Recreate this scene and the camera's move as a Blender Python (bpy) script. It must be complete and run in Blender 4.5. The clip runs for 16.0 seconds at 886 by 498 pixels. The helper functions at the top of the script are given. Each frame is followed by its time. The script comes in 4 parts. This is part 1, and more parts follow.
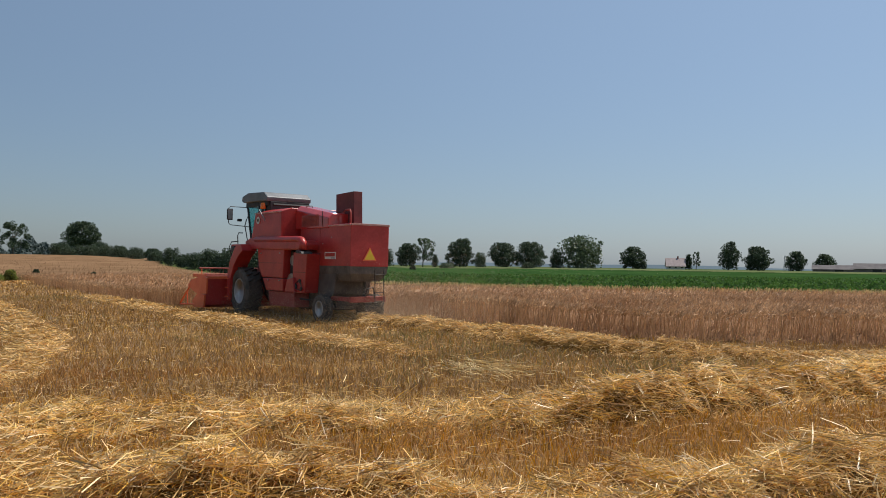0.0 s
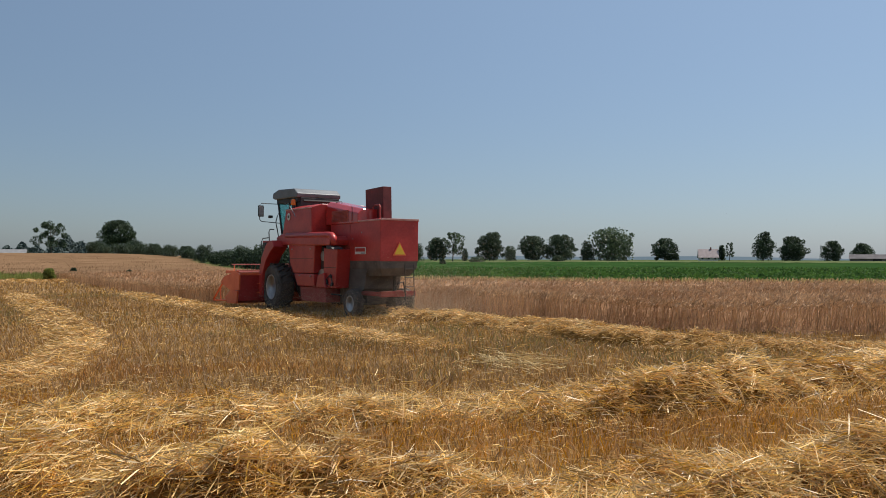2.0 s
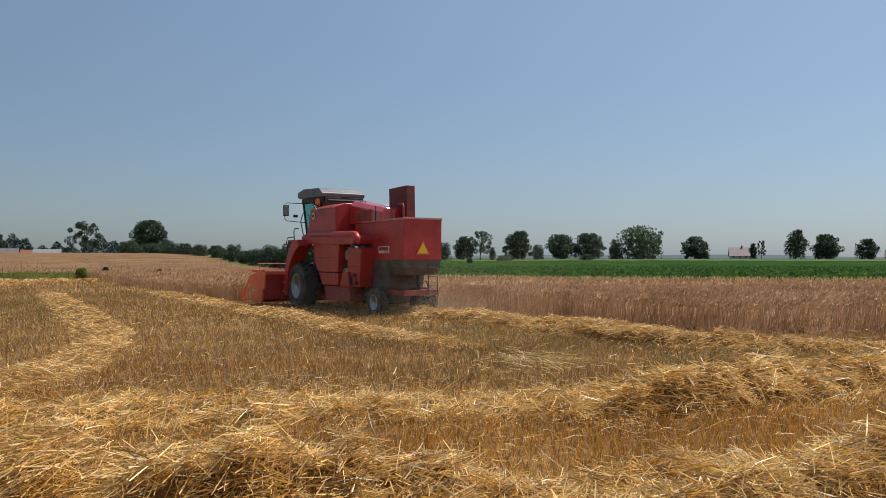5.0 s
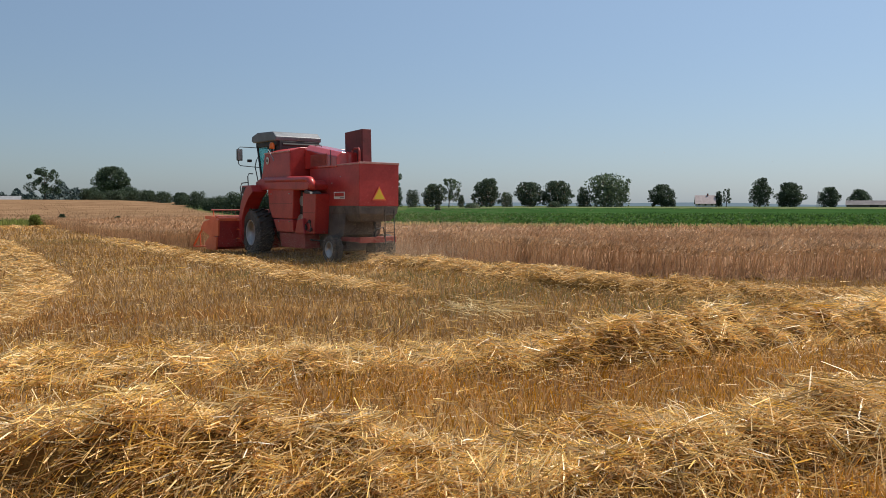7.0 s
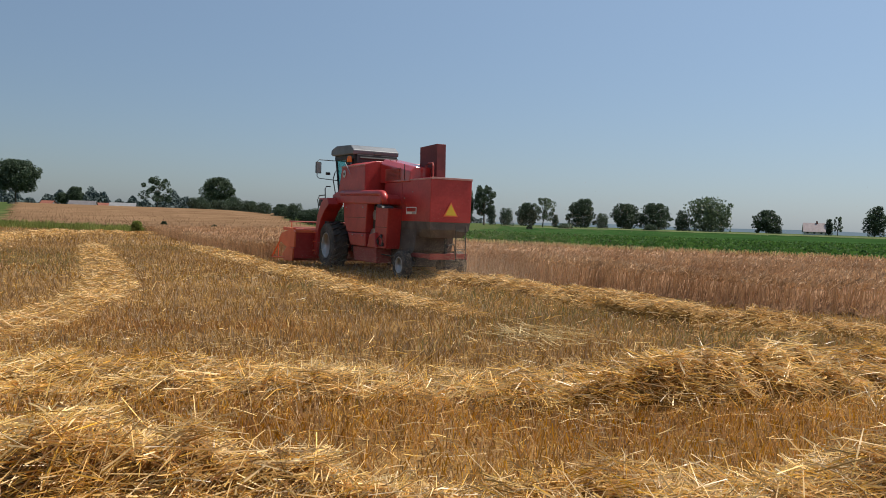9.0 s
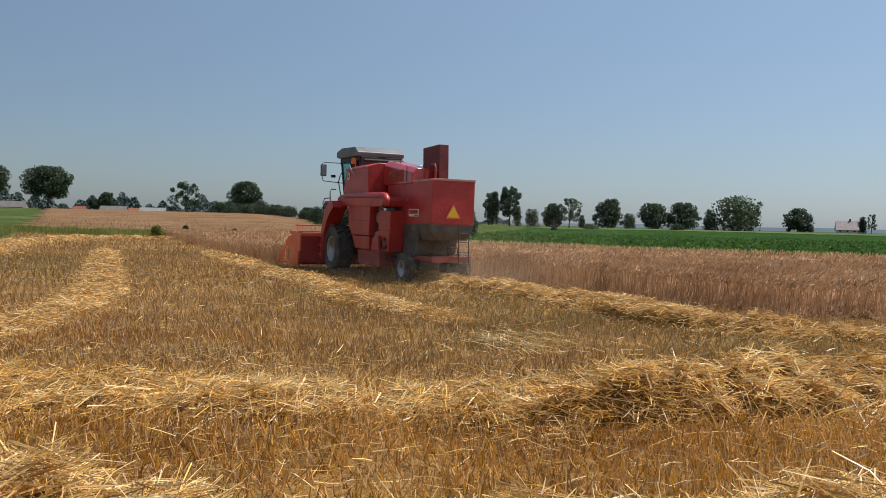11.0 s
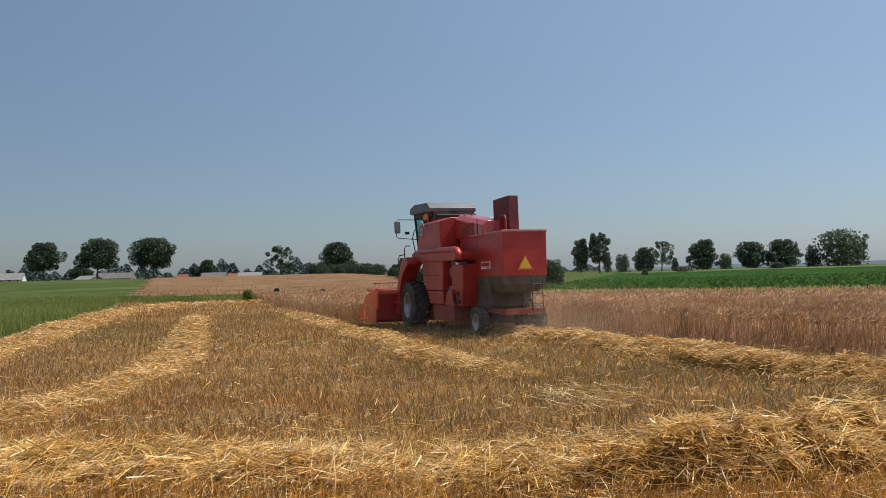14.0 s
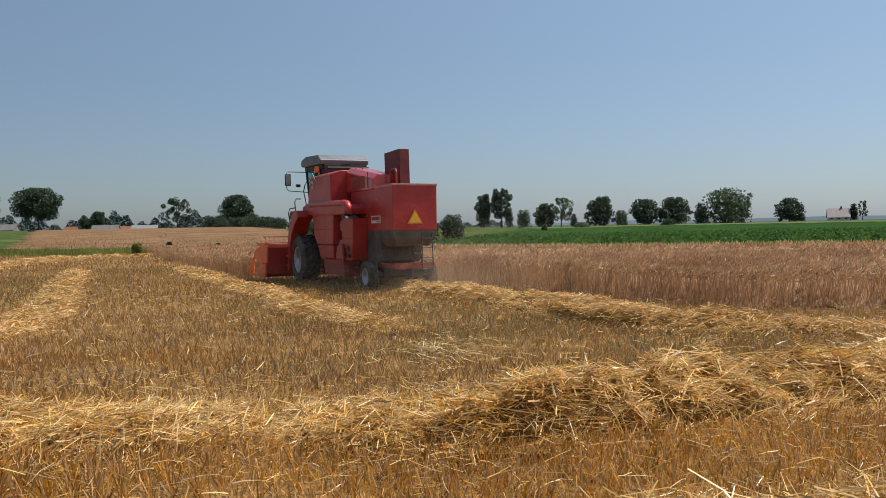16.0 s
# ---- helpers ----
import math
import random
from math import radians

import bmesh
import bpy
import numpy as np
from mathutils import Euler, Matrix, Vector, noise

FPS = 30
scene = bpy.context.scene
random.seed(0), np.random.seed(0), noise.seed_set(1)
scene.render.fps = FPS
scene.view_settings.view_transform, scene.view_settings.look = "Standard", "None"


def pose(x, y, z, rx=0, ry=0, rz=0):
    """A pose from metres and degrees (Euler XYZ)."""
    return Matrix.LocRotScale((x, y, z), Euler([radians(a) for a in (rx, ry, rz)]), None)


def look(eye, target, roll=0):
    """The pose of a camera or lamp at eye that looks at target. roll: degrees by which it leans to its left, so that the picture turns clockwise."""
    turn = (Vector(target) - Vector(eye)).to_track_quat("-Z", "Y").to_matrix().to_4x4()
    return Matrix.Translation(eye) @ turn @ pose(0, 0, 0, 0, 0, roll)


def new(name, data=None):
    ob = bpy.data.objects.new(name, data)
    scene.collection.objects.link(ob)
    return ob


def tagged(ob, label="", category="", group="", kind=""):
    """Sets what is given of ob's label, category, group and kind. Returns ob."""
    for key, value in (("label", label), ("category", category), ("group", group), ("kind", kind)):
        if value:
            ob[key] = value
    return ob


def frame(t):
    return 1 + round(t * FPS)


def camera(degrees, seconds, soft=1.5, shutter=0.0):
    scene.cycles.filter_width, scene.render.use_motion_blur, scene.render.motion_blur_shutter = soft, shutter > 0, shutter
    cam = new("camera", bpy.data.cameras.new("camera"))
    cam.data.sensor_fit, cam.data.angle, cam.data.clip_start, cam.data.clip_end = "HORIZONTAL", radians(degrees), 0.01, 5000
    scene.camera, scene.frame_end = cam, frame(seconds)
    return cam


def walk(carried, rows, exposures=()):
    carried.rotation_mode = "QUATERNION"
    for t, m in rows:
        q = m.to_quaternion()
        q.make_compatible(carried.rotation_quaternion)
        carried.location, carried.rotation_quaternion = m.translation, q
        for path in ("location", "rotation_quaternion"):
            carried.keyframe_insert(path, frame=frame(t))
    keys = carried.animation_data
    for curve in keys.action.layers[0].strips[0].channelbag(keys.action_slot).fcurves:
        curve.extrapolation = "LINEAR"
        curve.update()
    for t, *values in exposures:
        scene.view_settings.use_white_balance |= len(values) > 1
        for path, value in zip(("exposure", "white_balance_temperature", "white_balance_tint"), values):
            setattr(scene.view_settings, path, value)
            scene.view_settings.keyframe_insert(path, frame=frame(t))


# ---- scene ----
cam = camera(59.0, 16.0, soft=0.92)
METRES, EYE, TILT, LEAN, TURN = 3.546, 1.5, 0.0, 0.0, 0.0
ROWS = [
    (0.0, 0.0, 0.0, 0.0, -0.02, 1.19, -0.83),
    (0.5, 0.0019, 0.0002, -0.0001, 0.75, 1.01, -0.81),
    (1.0, 0.0021, 0.0008, -0.0011, 1.2, 0.93, -0.66),
    (1.5, 0.0024, -0.0021, -0.0017, 1.69, 0.78, -0.44),
    (2.0, 0.002, -0.0049, -0.0013, 2.17, 0.74, -0.16),
    (2.5, 0.0026, -0.0059, -0.0012, 2.59, 0.77, -0.02),
    (3.0, 0.0015, -0.0064, -0.0013, 2.99, 0.81, -0.01),
    (3.5, -0.0001, -0.0079, -0.0011, 3.26, 0.82, 0.03),
    (6.0, 0.0868, 0.0355, -0.0051, 4.52, 0.08, -0.11),
    (6.5, 0.1101, 0.081, -0.015, 2.94, -1.58, 0.55),
    (7.0, 0.1237, 0.1459, -0.0138, 1.97, -3.17, -0.12),
    (7.5, 0.1518, 0.1906, -0.0181, 2.01, -4.65, -0.17),
    (8.0, 0.2111, 0.2306, -0.013, 5.26, -3.66, -1.75),
    (8.5, 0.2514, 0.2645, -0.0166, 7.19, -3.63, -1.93),
    (9.0, 0.2847, 0.315, -0.0144, 8.9, -1.99, -1.94),
    (11.5, 0.4838, 0.5024, -0.0029, 12.32, -1.87, -0.88),
    (12.0, 0.5208, 0.5289, 0.0013, 17.23, -1.23, 0.96),
    (12.5, 0.5643, 0.548, 0.0058, 20.46, 1.11, 1.3),
    (13.0, 0.577, 0.5552, 0.0026, 20.44, 1.56, 1.65),
    (13.5, 0.5659, 0.5561, 0.0038, 18.4, 1.9, 1.35),
    (14.0, 0.5615, 0.5527, 0.0011, 17.44, 1.9, 1.49),
    (14.5, 0.5736, 0.5557, 0.0004, 15.51, 1.55, 1.78),
    (15.0, 0.5973, 0.5626, 0.0, 14.13, 0.91, 1.43),
    (15.5, 0.6271, 0.5891, -0.0037, 12.04, -0.57, 1.58),
    (16.0, 0.6545, 0.628, -0.0046, 10.47, -1.58, 1.1),
]
walk(cam, [(t, pose(0, 0, EYE, TILT, LEAN, TURN) @ pose(METRES * x, METRES * y, METRES * z, 90 + pitch, roll, yaw)) for t, x, y, z, yaw, pitch, roll in ROWS], exposures=[(0.0, -0.06), (3.5, -0.03), (6.0, 0.02), (7.5, 0.18), (8.0, 0.06), (9.0, 0.06), (11.5, 0.06), (13.0, 0.03), (14.5, 0.03), (16.0, 0.07)])

# ---- light: high midday summer sun ahead and to the right, hazy sky ----
SUN_AZ, SUN_EL = 58.0, 60.0
world = bpy.data.worlds.new("summer_sky")
scene.world = world
world.use_nodes = True
wn = world.node_tree.nodes
sky = wn.new("ShaderNodeTexSky")
sky.sky_type = "NISHITA"
sky.sun_disc = False
sky.sun_elevation = radians(SUN_EL)
sky.sun_rotation = radians(SUN_AZ)
sky.air_density, sky.dust_density, sky.ozone_density = 1.0, 1.0, 3.5
wn["Background"].inputs["Strength"].default_value = 0.1
# haze that grows brighter towards the sun
haze = wn.new("ShaderNodeMixRGB")
haze.inputs["Fac"].default_value = 0.45
toward = wn.new("ShaderNodeVectorMath")
toward.operation = "DOT_PRODUCT"
world.node_tree.links.new(wn.new("ShaderNodeTexCoord").outputs["Generated"], toward.inputs[0])
toward.inputs[1].default_value = (math.sin(radians(SUN_AZ)) * math.cos(radians(SUN_EL)), math.cos(radians(SUN_AZ)) * math.cos(radians(SUN_EL)), math.sin(radians(SUN_EL)))
glow = wn.new("ShaderNodeMapRange")
glow.inputs["From Min"].default_value, glow.inputs["From Max"].default_value = -0.1, 0.9
glow.inputs["To Min"].default_value, glow.inputs["To Max"].default_value = 0.52, 1.75
world.node_tree.links.new(toward.outputs["Value"], glow.inputs["Value"])
hue = wn.new("ShaderNodeVectorMath")
hue.operation = "SCALE"
hue.inputs[0].default_value = (2.50, 3.5, 4.75)
world.node_tree.links.new(glow.outputs["Result"], hue.inputs["Scale"])
world.node_tree.links.new(hue.outputs["Vector"], haze.inputs["Color2"])
world.node_tree.links.new(sky.outputs["Color"], haze.inputs["Color1"])
world.node_tree.links.new(haze.outputs["Color"], wn["Background"].inputs["Color"])
sun = new("sun", bpy.data.lights.new("sun", "SUN"))
sun.data.energy, sun.data.angle, sun.data.color = 4.8, radians(0.6), (1.0, 0.95, 0.86)
sa, se = radians(SUN_AZ), radians(SUN_EL)
sun.matrix_world = look((20 * math.sin(sa) * math.cos(se), 20 * math.cos(sa) * math.cos(se), 20 * math.sin(se)), (0, 0, 0))


# ---- materials ----
def material(name, a, b, scale=4.0, rough=0.8, bump=0.0, vary=0.0, fine=30.0, metal=0.0, spec=0.5, by="island", see=0.0, stretch=(1, 1, 1), tint=0.0):
    """Two-scale mottled surface from colour a to colour b; vary: spread of lightness from piece to piece."""
    m = bpy.data.materials.new(name)
    m.use_nodes = True
    nt = m.node_tree
    ns, ln = nt.nodes, nt.links
    p = ns["Principled BSDF"]
    p.inputs["Roughness"].default_value = rough
    p.inputs["Metallic"].default_value = metal
    p.inputs["Specular IOR Level"].default_value = spec
    co = ns.new("ShaderNodeTexCoord")
    mp = ns.new("ShaderNodeMapping")
    mp.inputs["Scale"].default_value = stretch
    ln.new(co.outputs["Object"], mp.inputs["Vector"])
    n1 = ns.new("ShaderNodeTexNoise")
    n1.inputs["Scale"].default_value, n1.inputs["Detail"].default_value = scale, 5.0
    n2 = ns.new("ShaderNodeTexNoise")
    n2.inputs["Scale"].default_value, n2.inputs["Detail"].default_value = fine, 3.0
    ln.new(mp.outputs["Vector"], n1.inputs["Vector"])
    ln.new(mp.outputs["Vector"], n2.inputs["Vector"])
    mix = ns.new("ShaderNodeMath")
    mix.operation = "MULTIPLY_ADD"
    ln.new(n2.outputs["Fac"], mix.inputs[0])
    mix.inputs[1].default_value = 0.5
    ln.new(n1.outputs["Fac"], mix.inputs[2])
    ramp = ns.new("ShaderNodeValToRGB")
    ramp.color_ramp.elements[0].position, ramp.color_ramp.elements[1].position = 0.52, 0.98
    ramp.color_ramp.elements[0].color, ramp.color_ramp.elements[1].color = (*a, 1), (*b, 1)
    ln.new(mix.outputs[0], ramp.inputs["Fac"])
    out = ramp.outputs["Color"]
    if vary:
        src = ns.new("ShaderNodeNewGeometry").outputs["Random Per Island"] if by == "island" else ns.new("ShaderNodeObjectInfo").outputs["Random"]
        mr = ns.new("ShaderNodeMapRange")
        mr.inputs["To Min"].default_value, mr.inputs["To Max"].default_value = 1 - vary, 1 + vary
        ln.new(src, mr.inputs["Value"])
        hsv = ns.new("ShaderNodeHueSaturation")
        ln.new(out, hsv.inputs["Color"])
        ln.new(mr.outputs["Result"], hsv.inputs["Value"])
        if tint:
            wn2 = ns.new("ShaderNodeTexWhiteNoise")
            wn2.noise_dimensions = "1D"
            ln.new(src, wn2.inputs["W"])
            ms2 = ns.new("ShaderNodeMapRange")
            ms2.inputs["To Min"].default_value, ms2.inputs["To Max"].default_value = 1 - tint, 1 + tint
            ln.new(wn2.outputs["Value"], ms2.inputs["Value"])
            ln.new(ms2.outputs["Result"], hsv.inputs["Saturation"])
        out = hsv.outputs["Color"]
    ln.new(out, p.inputs["Base Color"])
    if bump:
        bp = ns.new("ShaderNodeBump")
        bp.inputs["Strength"].default_value, bp.inputs["Distance"].default_value = min(1.0, bump * 4), bump
        ln.new(mix.outputs[0], bp.inputs["Height"])
        ln.new(bp.outputs["Normal"], p.inputs["Normal"])
    if see:
        tl = ns.new("ShaderNodeBsdfTranslucent")
        ln.new(out, tl.inputs["Color"])
        ms = ns.new("ShaderNodeMixShader")
        ms.inputs["Fac"].default_value = see
        ln.new(p.outputs[0], ms.inputs[1])
        ln.new(tl.outputs[0], ms.inputs[2])
        ln.new(ms.outputs[0], ns["Material Output"].inputs["Surface"])
    return m


M_SOIL = material("stubble_litter", (0.125, 0.065, 0.021), (0.35, 0.198, 0.068), 3.0, 0.95, 0.06, fine=38, spec=0.1)
M_STRAW = material("golden_straw", (0.54, 0.295, 0.070), (0.87, 0.635, 0.28), 1.2, 0.38, 0.0, vary=0.6, see=0.3, spec=0.5, tint=0.18)
M_STRAWFAR = material("spread_straw", (0.52, 0.303, 0.100), (0.81, 0.57, 0.265), 0.8, 0.6, 0.0, vary=0.45, see=0.25, spec=0.2, tint=0.15)
M_PALE = material("bleached_straw", (0.55, 0.38, 0.15), (0.80, 0.62, 0.32), 1.2, 0.5, 0.0, vary=0.45, see=0.2, spec=0.3)
# straw mat, coloured dark so it reads as shadow between the stalks
M_MAT = material("shade_toned_straw_mat", (0.10, 0.046, 0.011), (0.38, 0.205, 0.055), 8.0, 0.9, 0.06, fine=60, stretch=(1, 2.5, 1), spec=0.1)
M_GOLDSTUB = material("golden_stubble_stalks", (0.36, 0.172, 0.045), (0.68, 0.405, 0.13), 0.5, 0.45, 0.0, vary=0.5, see=0.28, spec=0.35, tint=0.2)
M_STUB = material("stubble_stalks", (0.275, 0.153, 0.054), (0.54, 0.34, 0.143), 0.22, 0.6, 0.0, vary=0.35, see=0.2, spec=0.3, tint=0.25)
M_WHEAT = material("ripe_wheat", (0.37, 0.205, 0.098), (0.61, 0.395, 0.215), 0.35, 0.6, 0.0, vary=0.45, see=0.22, spec=0.3)
M_WHEATBED = material("wheat_canopy", (0.19, 0.098, 0.054), (0.39, 0.23, 0.13), 1.3, 0.9, 0.12, fine=9, spec=0.05)
M_REDSTUB = material("rusty_stubble_stalks", (0.33, 0.15, 0.042), (0.54, 0.29, 0.09), 0.8, 0.6, 0.0, vary=0.4, see=0.25, spec=0.3)
M_RIPE = material("far_ripe_crop", (0.14, 0.080, 0.043), (0.265, 0.16, 0.09), 0.5, 0.95, 0.1, fine=5.0, spec=0.0, stretch=(0.6, 0.25, 1))
M_FAREAR = material("far_ears", (0.25, 0.152, 0.085), (0.36, 0.225, 0.127), 0.2, 0.9, 0.0, vary=0.2, see=0.3, spec=0.1)
M_GREEN = material("green_cereal", (0.042, 0.066, 0.022), (0.098, 0.120, 0.042), 0.09, 0.95, 0.08, fine=1.6, spec=0.0, stretch=(1.2, 0.5, 1))
M_ROUGH = material("rough_grassland", (0.075, 0.098, 0.042), (0.15, 0.165, 0.075), 0.06, 0.95, 0.1, fine=0.9, spec=0.0)
M_BLADE = material("green_blades", (0.155, 0.19, 0.045), (0.32, 0.325, 0.09), 0.2, 0.7, 0.0, vary=0.35, see=0.55, spec=0.2)
M_WEED = material("dusty_weeds", (0.17, 0.145, 0.045), (0.30, 0.25, 0.09), 0.3, 0.7, 0.0, vary=0.4, see=0.35)
M_CORN = material("leafy_crop", (0.020, 0.050, 0.014), (0.040, 0.085, 0.024), 0.12, 0.95, 0.1, fine=2.0, spec=0.0)
M_CORNLEAF = material("crop_leaves", (0.035, 0.085, 0.018), (0.10, 0.18, 0.036), 0.3, 0.7, 0.0, vary=0.4, see=0.45, spec=0.15)
M_LEAF = material("tree_leaves", (0.040, 0.062, 0.034), (0.085, 0.115, 0.062), 0.25, 0.65, 0.0, vary=0.32, see=0.28, spec=0.3)
M_LEAFPALE = material("willow_leaves", (0.06, 0.09, 0.045), (0.13, 0.165, 0.085), 0.25, 0.6, 0.0, vary=0.4, see=0.25)
# far wood: distance haze is mixed into this bluish leaf colour
M_FAR = material("haze_tinted_wood", (0.055, 0.078, 0.072), (0.088, 0.112, 0.105), 0.02, 0.9, 0.0, vary=0.25)
# ridge: its pale blue is aerial haze painted as surface colour
M_HILL = material("haze_painted_ridge", (0.10, 0.135, 0.16), (0.125, 0.16, 0.185), 0.002, 1.0, spec=0.0)
M_BARK = material("bark", (0.05, 0.04, 0.03), (0.12, 0.095, 0.07), 3.0, 0.9, 0.02)
M_RED = material("combine_red_paint", (0.37, 0.026, 0.023), (0.53, 0.055, 0.045), 1.6, 0.36, 0.0, fine=14)
M_REDGLOSS = material("polished_red_paint", (0.40, 0.028, 0.024), (0.53, 0.055, 0.045), 1.6, 0.16, 0.0, fine=14, spec=0.8)
# paler pinkish red for the hood rails and tank rim
M_EDGE = material("pale_edge_paint", (0.42, 0.17, 0.14), (0.62, 0.35, 0.30), 5.0, 0.5, 0.0)
M_REDDUST = material("dusty_red_paint", (0.27, 0.045, 0.034), (0.44, 0.095, 0.072), 2.2, 0.65, 0.002, fine=12)
M_HATCH = material("dark_red_hatch_paint", (0.10, 0.018, 0.016), (0.19, 0.035, 0.03), 2.2, 0.6, 0.002, fine=12)
M_ORANGE = material("header_orange_red_paint", (0.74, 0.13, 0.045), (0.86, 0.20, 0.075), 2.0, 0.5, 0.0, fine=15)
M_GREY = material("grey_dusty_sheet", (0.075, 0.065, 0.056), (0.165, 0.14, 0.118), 2.5, 0.8, 0.002)
M_ROOF = material("cab_roof_plastic", (0.10, 0.106, 0.116), (0.19, 0.196, 0.206), 2.0, 0.5, 0.001)
M_DARK = material("black_painted_steel", (0.02, 0.02, 0.02), (0.055, 0.05, 0.045), 4.0, 0.6)
M_TYRE = material("dusty_tyre_rubber", (0.042, 0.038, 0.034), (0.125, 0.108, 0.087), 5.0, 0.9, 0.004)
M_RIM = material("white_wheel_paint", (0.45, 0.43, 0.40), (0.68, 0.66, 0.62), 5.0, 0.6)
M_STEEL = material("worn_steel", (0.3, 0.29, 0.28), (0.5, 0.48, 0.46), 8.0, 0.4, metal=0.8)
M_YELLOW = material("yellow_reflector", (0.75, 0.48, 0.02), (0.85, 0.58, 0.05), 6.0, 0.5)
M_AMBER = material("amber_lens", (0.75, 0.16, 0.02), (0.85, 0.22, 0.03), 6.0, 0.25)
M_WHITE = material("white_paint", (0.62, 0.62, 0.60), (0.78, 0.78, 0.76), 2.0, 0.7)
M_PLASTER = material("white_render_wall", (0.62, 0.61, 0.58), (0.75, 0.74, 0.71), 0.6, 0.9)
M_TILE = material("red_roof_tiles", (0.20, 0.075, 0.05), (0.30, 0.12, 0.085), 1.0, 0.9, spec=0.1)
M_SHEETROOF = material("pale_sheet_roof", (0.20, 0.195, 0.195), (0.29, 0.275, 0.27), 0.4, 0.8, spec=0.1)
M_GREYROOF = material("grey_barn_roof", (0.13, 0.115, 0.115), (0.20, 0.18, 0.175), 0.4, 0.9, spec=0.1)
M_PINKROOF = material("faded_pink_roof", (0.34, 0.27, 0.26), (0.46, 0.38, 0.36), 0.8, 0.9, spec=0.1)
M_WALL = material("barn_wall", (0.16, 0.13, 0.12), (0.28, 0.24, 0.22), 0.5, 0.9)


M_DUST = material("chaff_dust", (0.54, 0.43, 0.30), (0.68, 0.56, 0.41), 2.0, 0.95, 0.0, vary=0.1, see=0.5, spec=0.0)


def glass(name, tint):
    m = bpy.data.materials.new(name)
    m.use_nodes = True
    ns, ln = m.node_tree.nodes, m.node_tree.links
    tr = ns.new("ShaderNodeBsdfTransparent")
    tr.inputs["Color"].default_value = (*tint, 1)
    gl = ns.new("ShaderNodeBsdfGlossy")
    gl.inputs["Roughness"].default_value = 0.05
    ms = ns.new("ShaderNodeMixShader")
    ms.inputs["Fac"].default_value = 0.12
    ln.new(tr.outputs[0], ms.inputs[1])
    ln.new(gl.outputs[0], ms.inputs[2])
    ln.new(ms.outputs[0], ns["Material Output"].inputs["Surface"])
    return m


M_GLASS = glass("tinted_cab_glass", (0.55, 0.80, 0.80))
M_PANE = material("window_pane", (0.02, 0.025, 0.03), (0.04, 0.05, 0.06), 3.0, 0.1)


# ---- mesh helpers ----
def part(name, bm, mat, parent=None, label="", smooth=False):
    me = bpy.data.meshes.new(name)
    bm.normal_update()
    bm.to_mesh(me)
    bm.free()
    me.materials.append(mat)
    if smooth:
        me.polygons.foreach_set("use_smooth", np.ones(len(me.polygons), dtype=bool))
    ob = new(name, me)
    ob.parent = parent
    return tagged(ob, label)


def sheet(name, verts, quads, mat, parent=None, smooth=False, tris=None):
    """A mesh straight from arrays of corners and four-cornered faces."""
    me = bpy.data.meshes.new(name)
    verts = np.asarray(verts, dtype=np.float32).reshape(-1, 3)
    quads = np.asarray(quads, dtype=np.int32).reshape(-1, 4)
    me.vertices.add(len(verts))
    me.vertices.foreach_set("co", verts.ravel())
    me.loops.add(quads.size)
    me.loops.foreach_set("vertex_index", quads.ravel())
    me.polygons.add(len(quads))
    me.polygons.foreach_set("loop_start", np.arange(0, quads.size, 4, dtype=np.int32))
    me.polygons.foreach_set("loop_total", np.full(len(quads), 4, dtype=np.int32))
    me.update(calc_edges=True)
    if smooth:
        me.polygons.foreach_set("use_smooth", np.ones(len(me.polygons), dtype=bool))
    me.materials.append(mat)
    ob = new(name, me)
    ob.parent = parent
    return ob


def box(bm, x0, x1, y0, y1, z0, z1, bevel=0.0, m=None):
    vs = [bm.verts.new((x, y, z)) for z in (z0, z1) for x, y in ((x0, y0), (x1, y0), (x1, y1), (x0, y1))]
    fs = [bm.faces.new([vs[i] for i in f]) for f in ((3, 2, 1, 0), (4, 5, 6, 7), (0, 1, 5, 4), (1, 2, 6, 5), (2, 3, 7, 6), (3, 0, 4, 7))]
    if bevel:
        es = list({e for f in fs for e in f.edges})
        r = bmesh.ops.bevel(bm, geom=es, offset=bevel, segments=2, affect="EDGES", profile=0.6)
        vs = [v for v in {v for f in r["faces"] for v in f.verts} | set(v for v in vs if v.is_valid)]
    if m is not None:
        bmesh.ops.transform(bm, matrix=m, verts=[v for v in vs if v.is_valid])
    return bm


def prism(bm, outline, x0, x1, bevel=0.0, axis="x"):
    """A slab between x0 and x1 whose outline is given in (y, z); axis 'y': outline in (x, z)."""
    def at(a, u, v):
        return (a, u, v) if axis == "x" else (u, a, v)
    lo = [bm.verts.new(at(x0, u, v)) for u, v in outline]
    hi = [bm.verts.new(at(x1, u, v)) for u, v in outline]
    n = len(outline)
    fs = [bm.faces.new(lo[::-1]), bm.faces.new(hi)]
    fs += [bm.faces.new((lo[i], lo[(i + 1) % n], hi[(i + 1) % n], hi[i])) for i in range(n)]
    bmesh.ops.recalc_face_normals(bm, faces=fs)
    if bevel:
        bmesh.ops.bevel(bm, geom=list({e for f in fs for e in f.edges}), offset=bevel, segments=2, affect="EDGES", profile=0.6)
    return bm


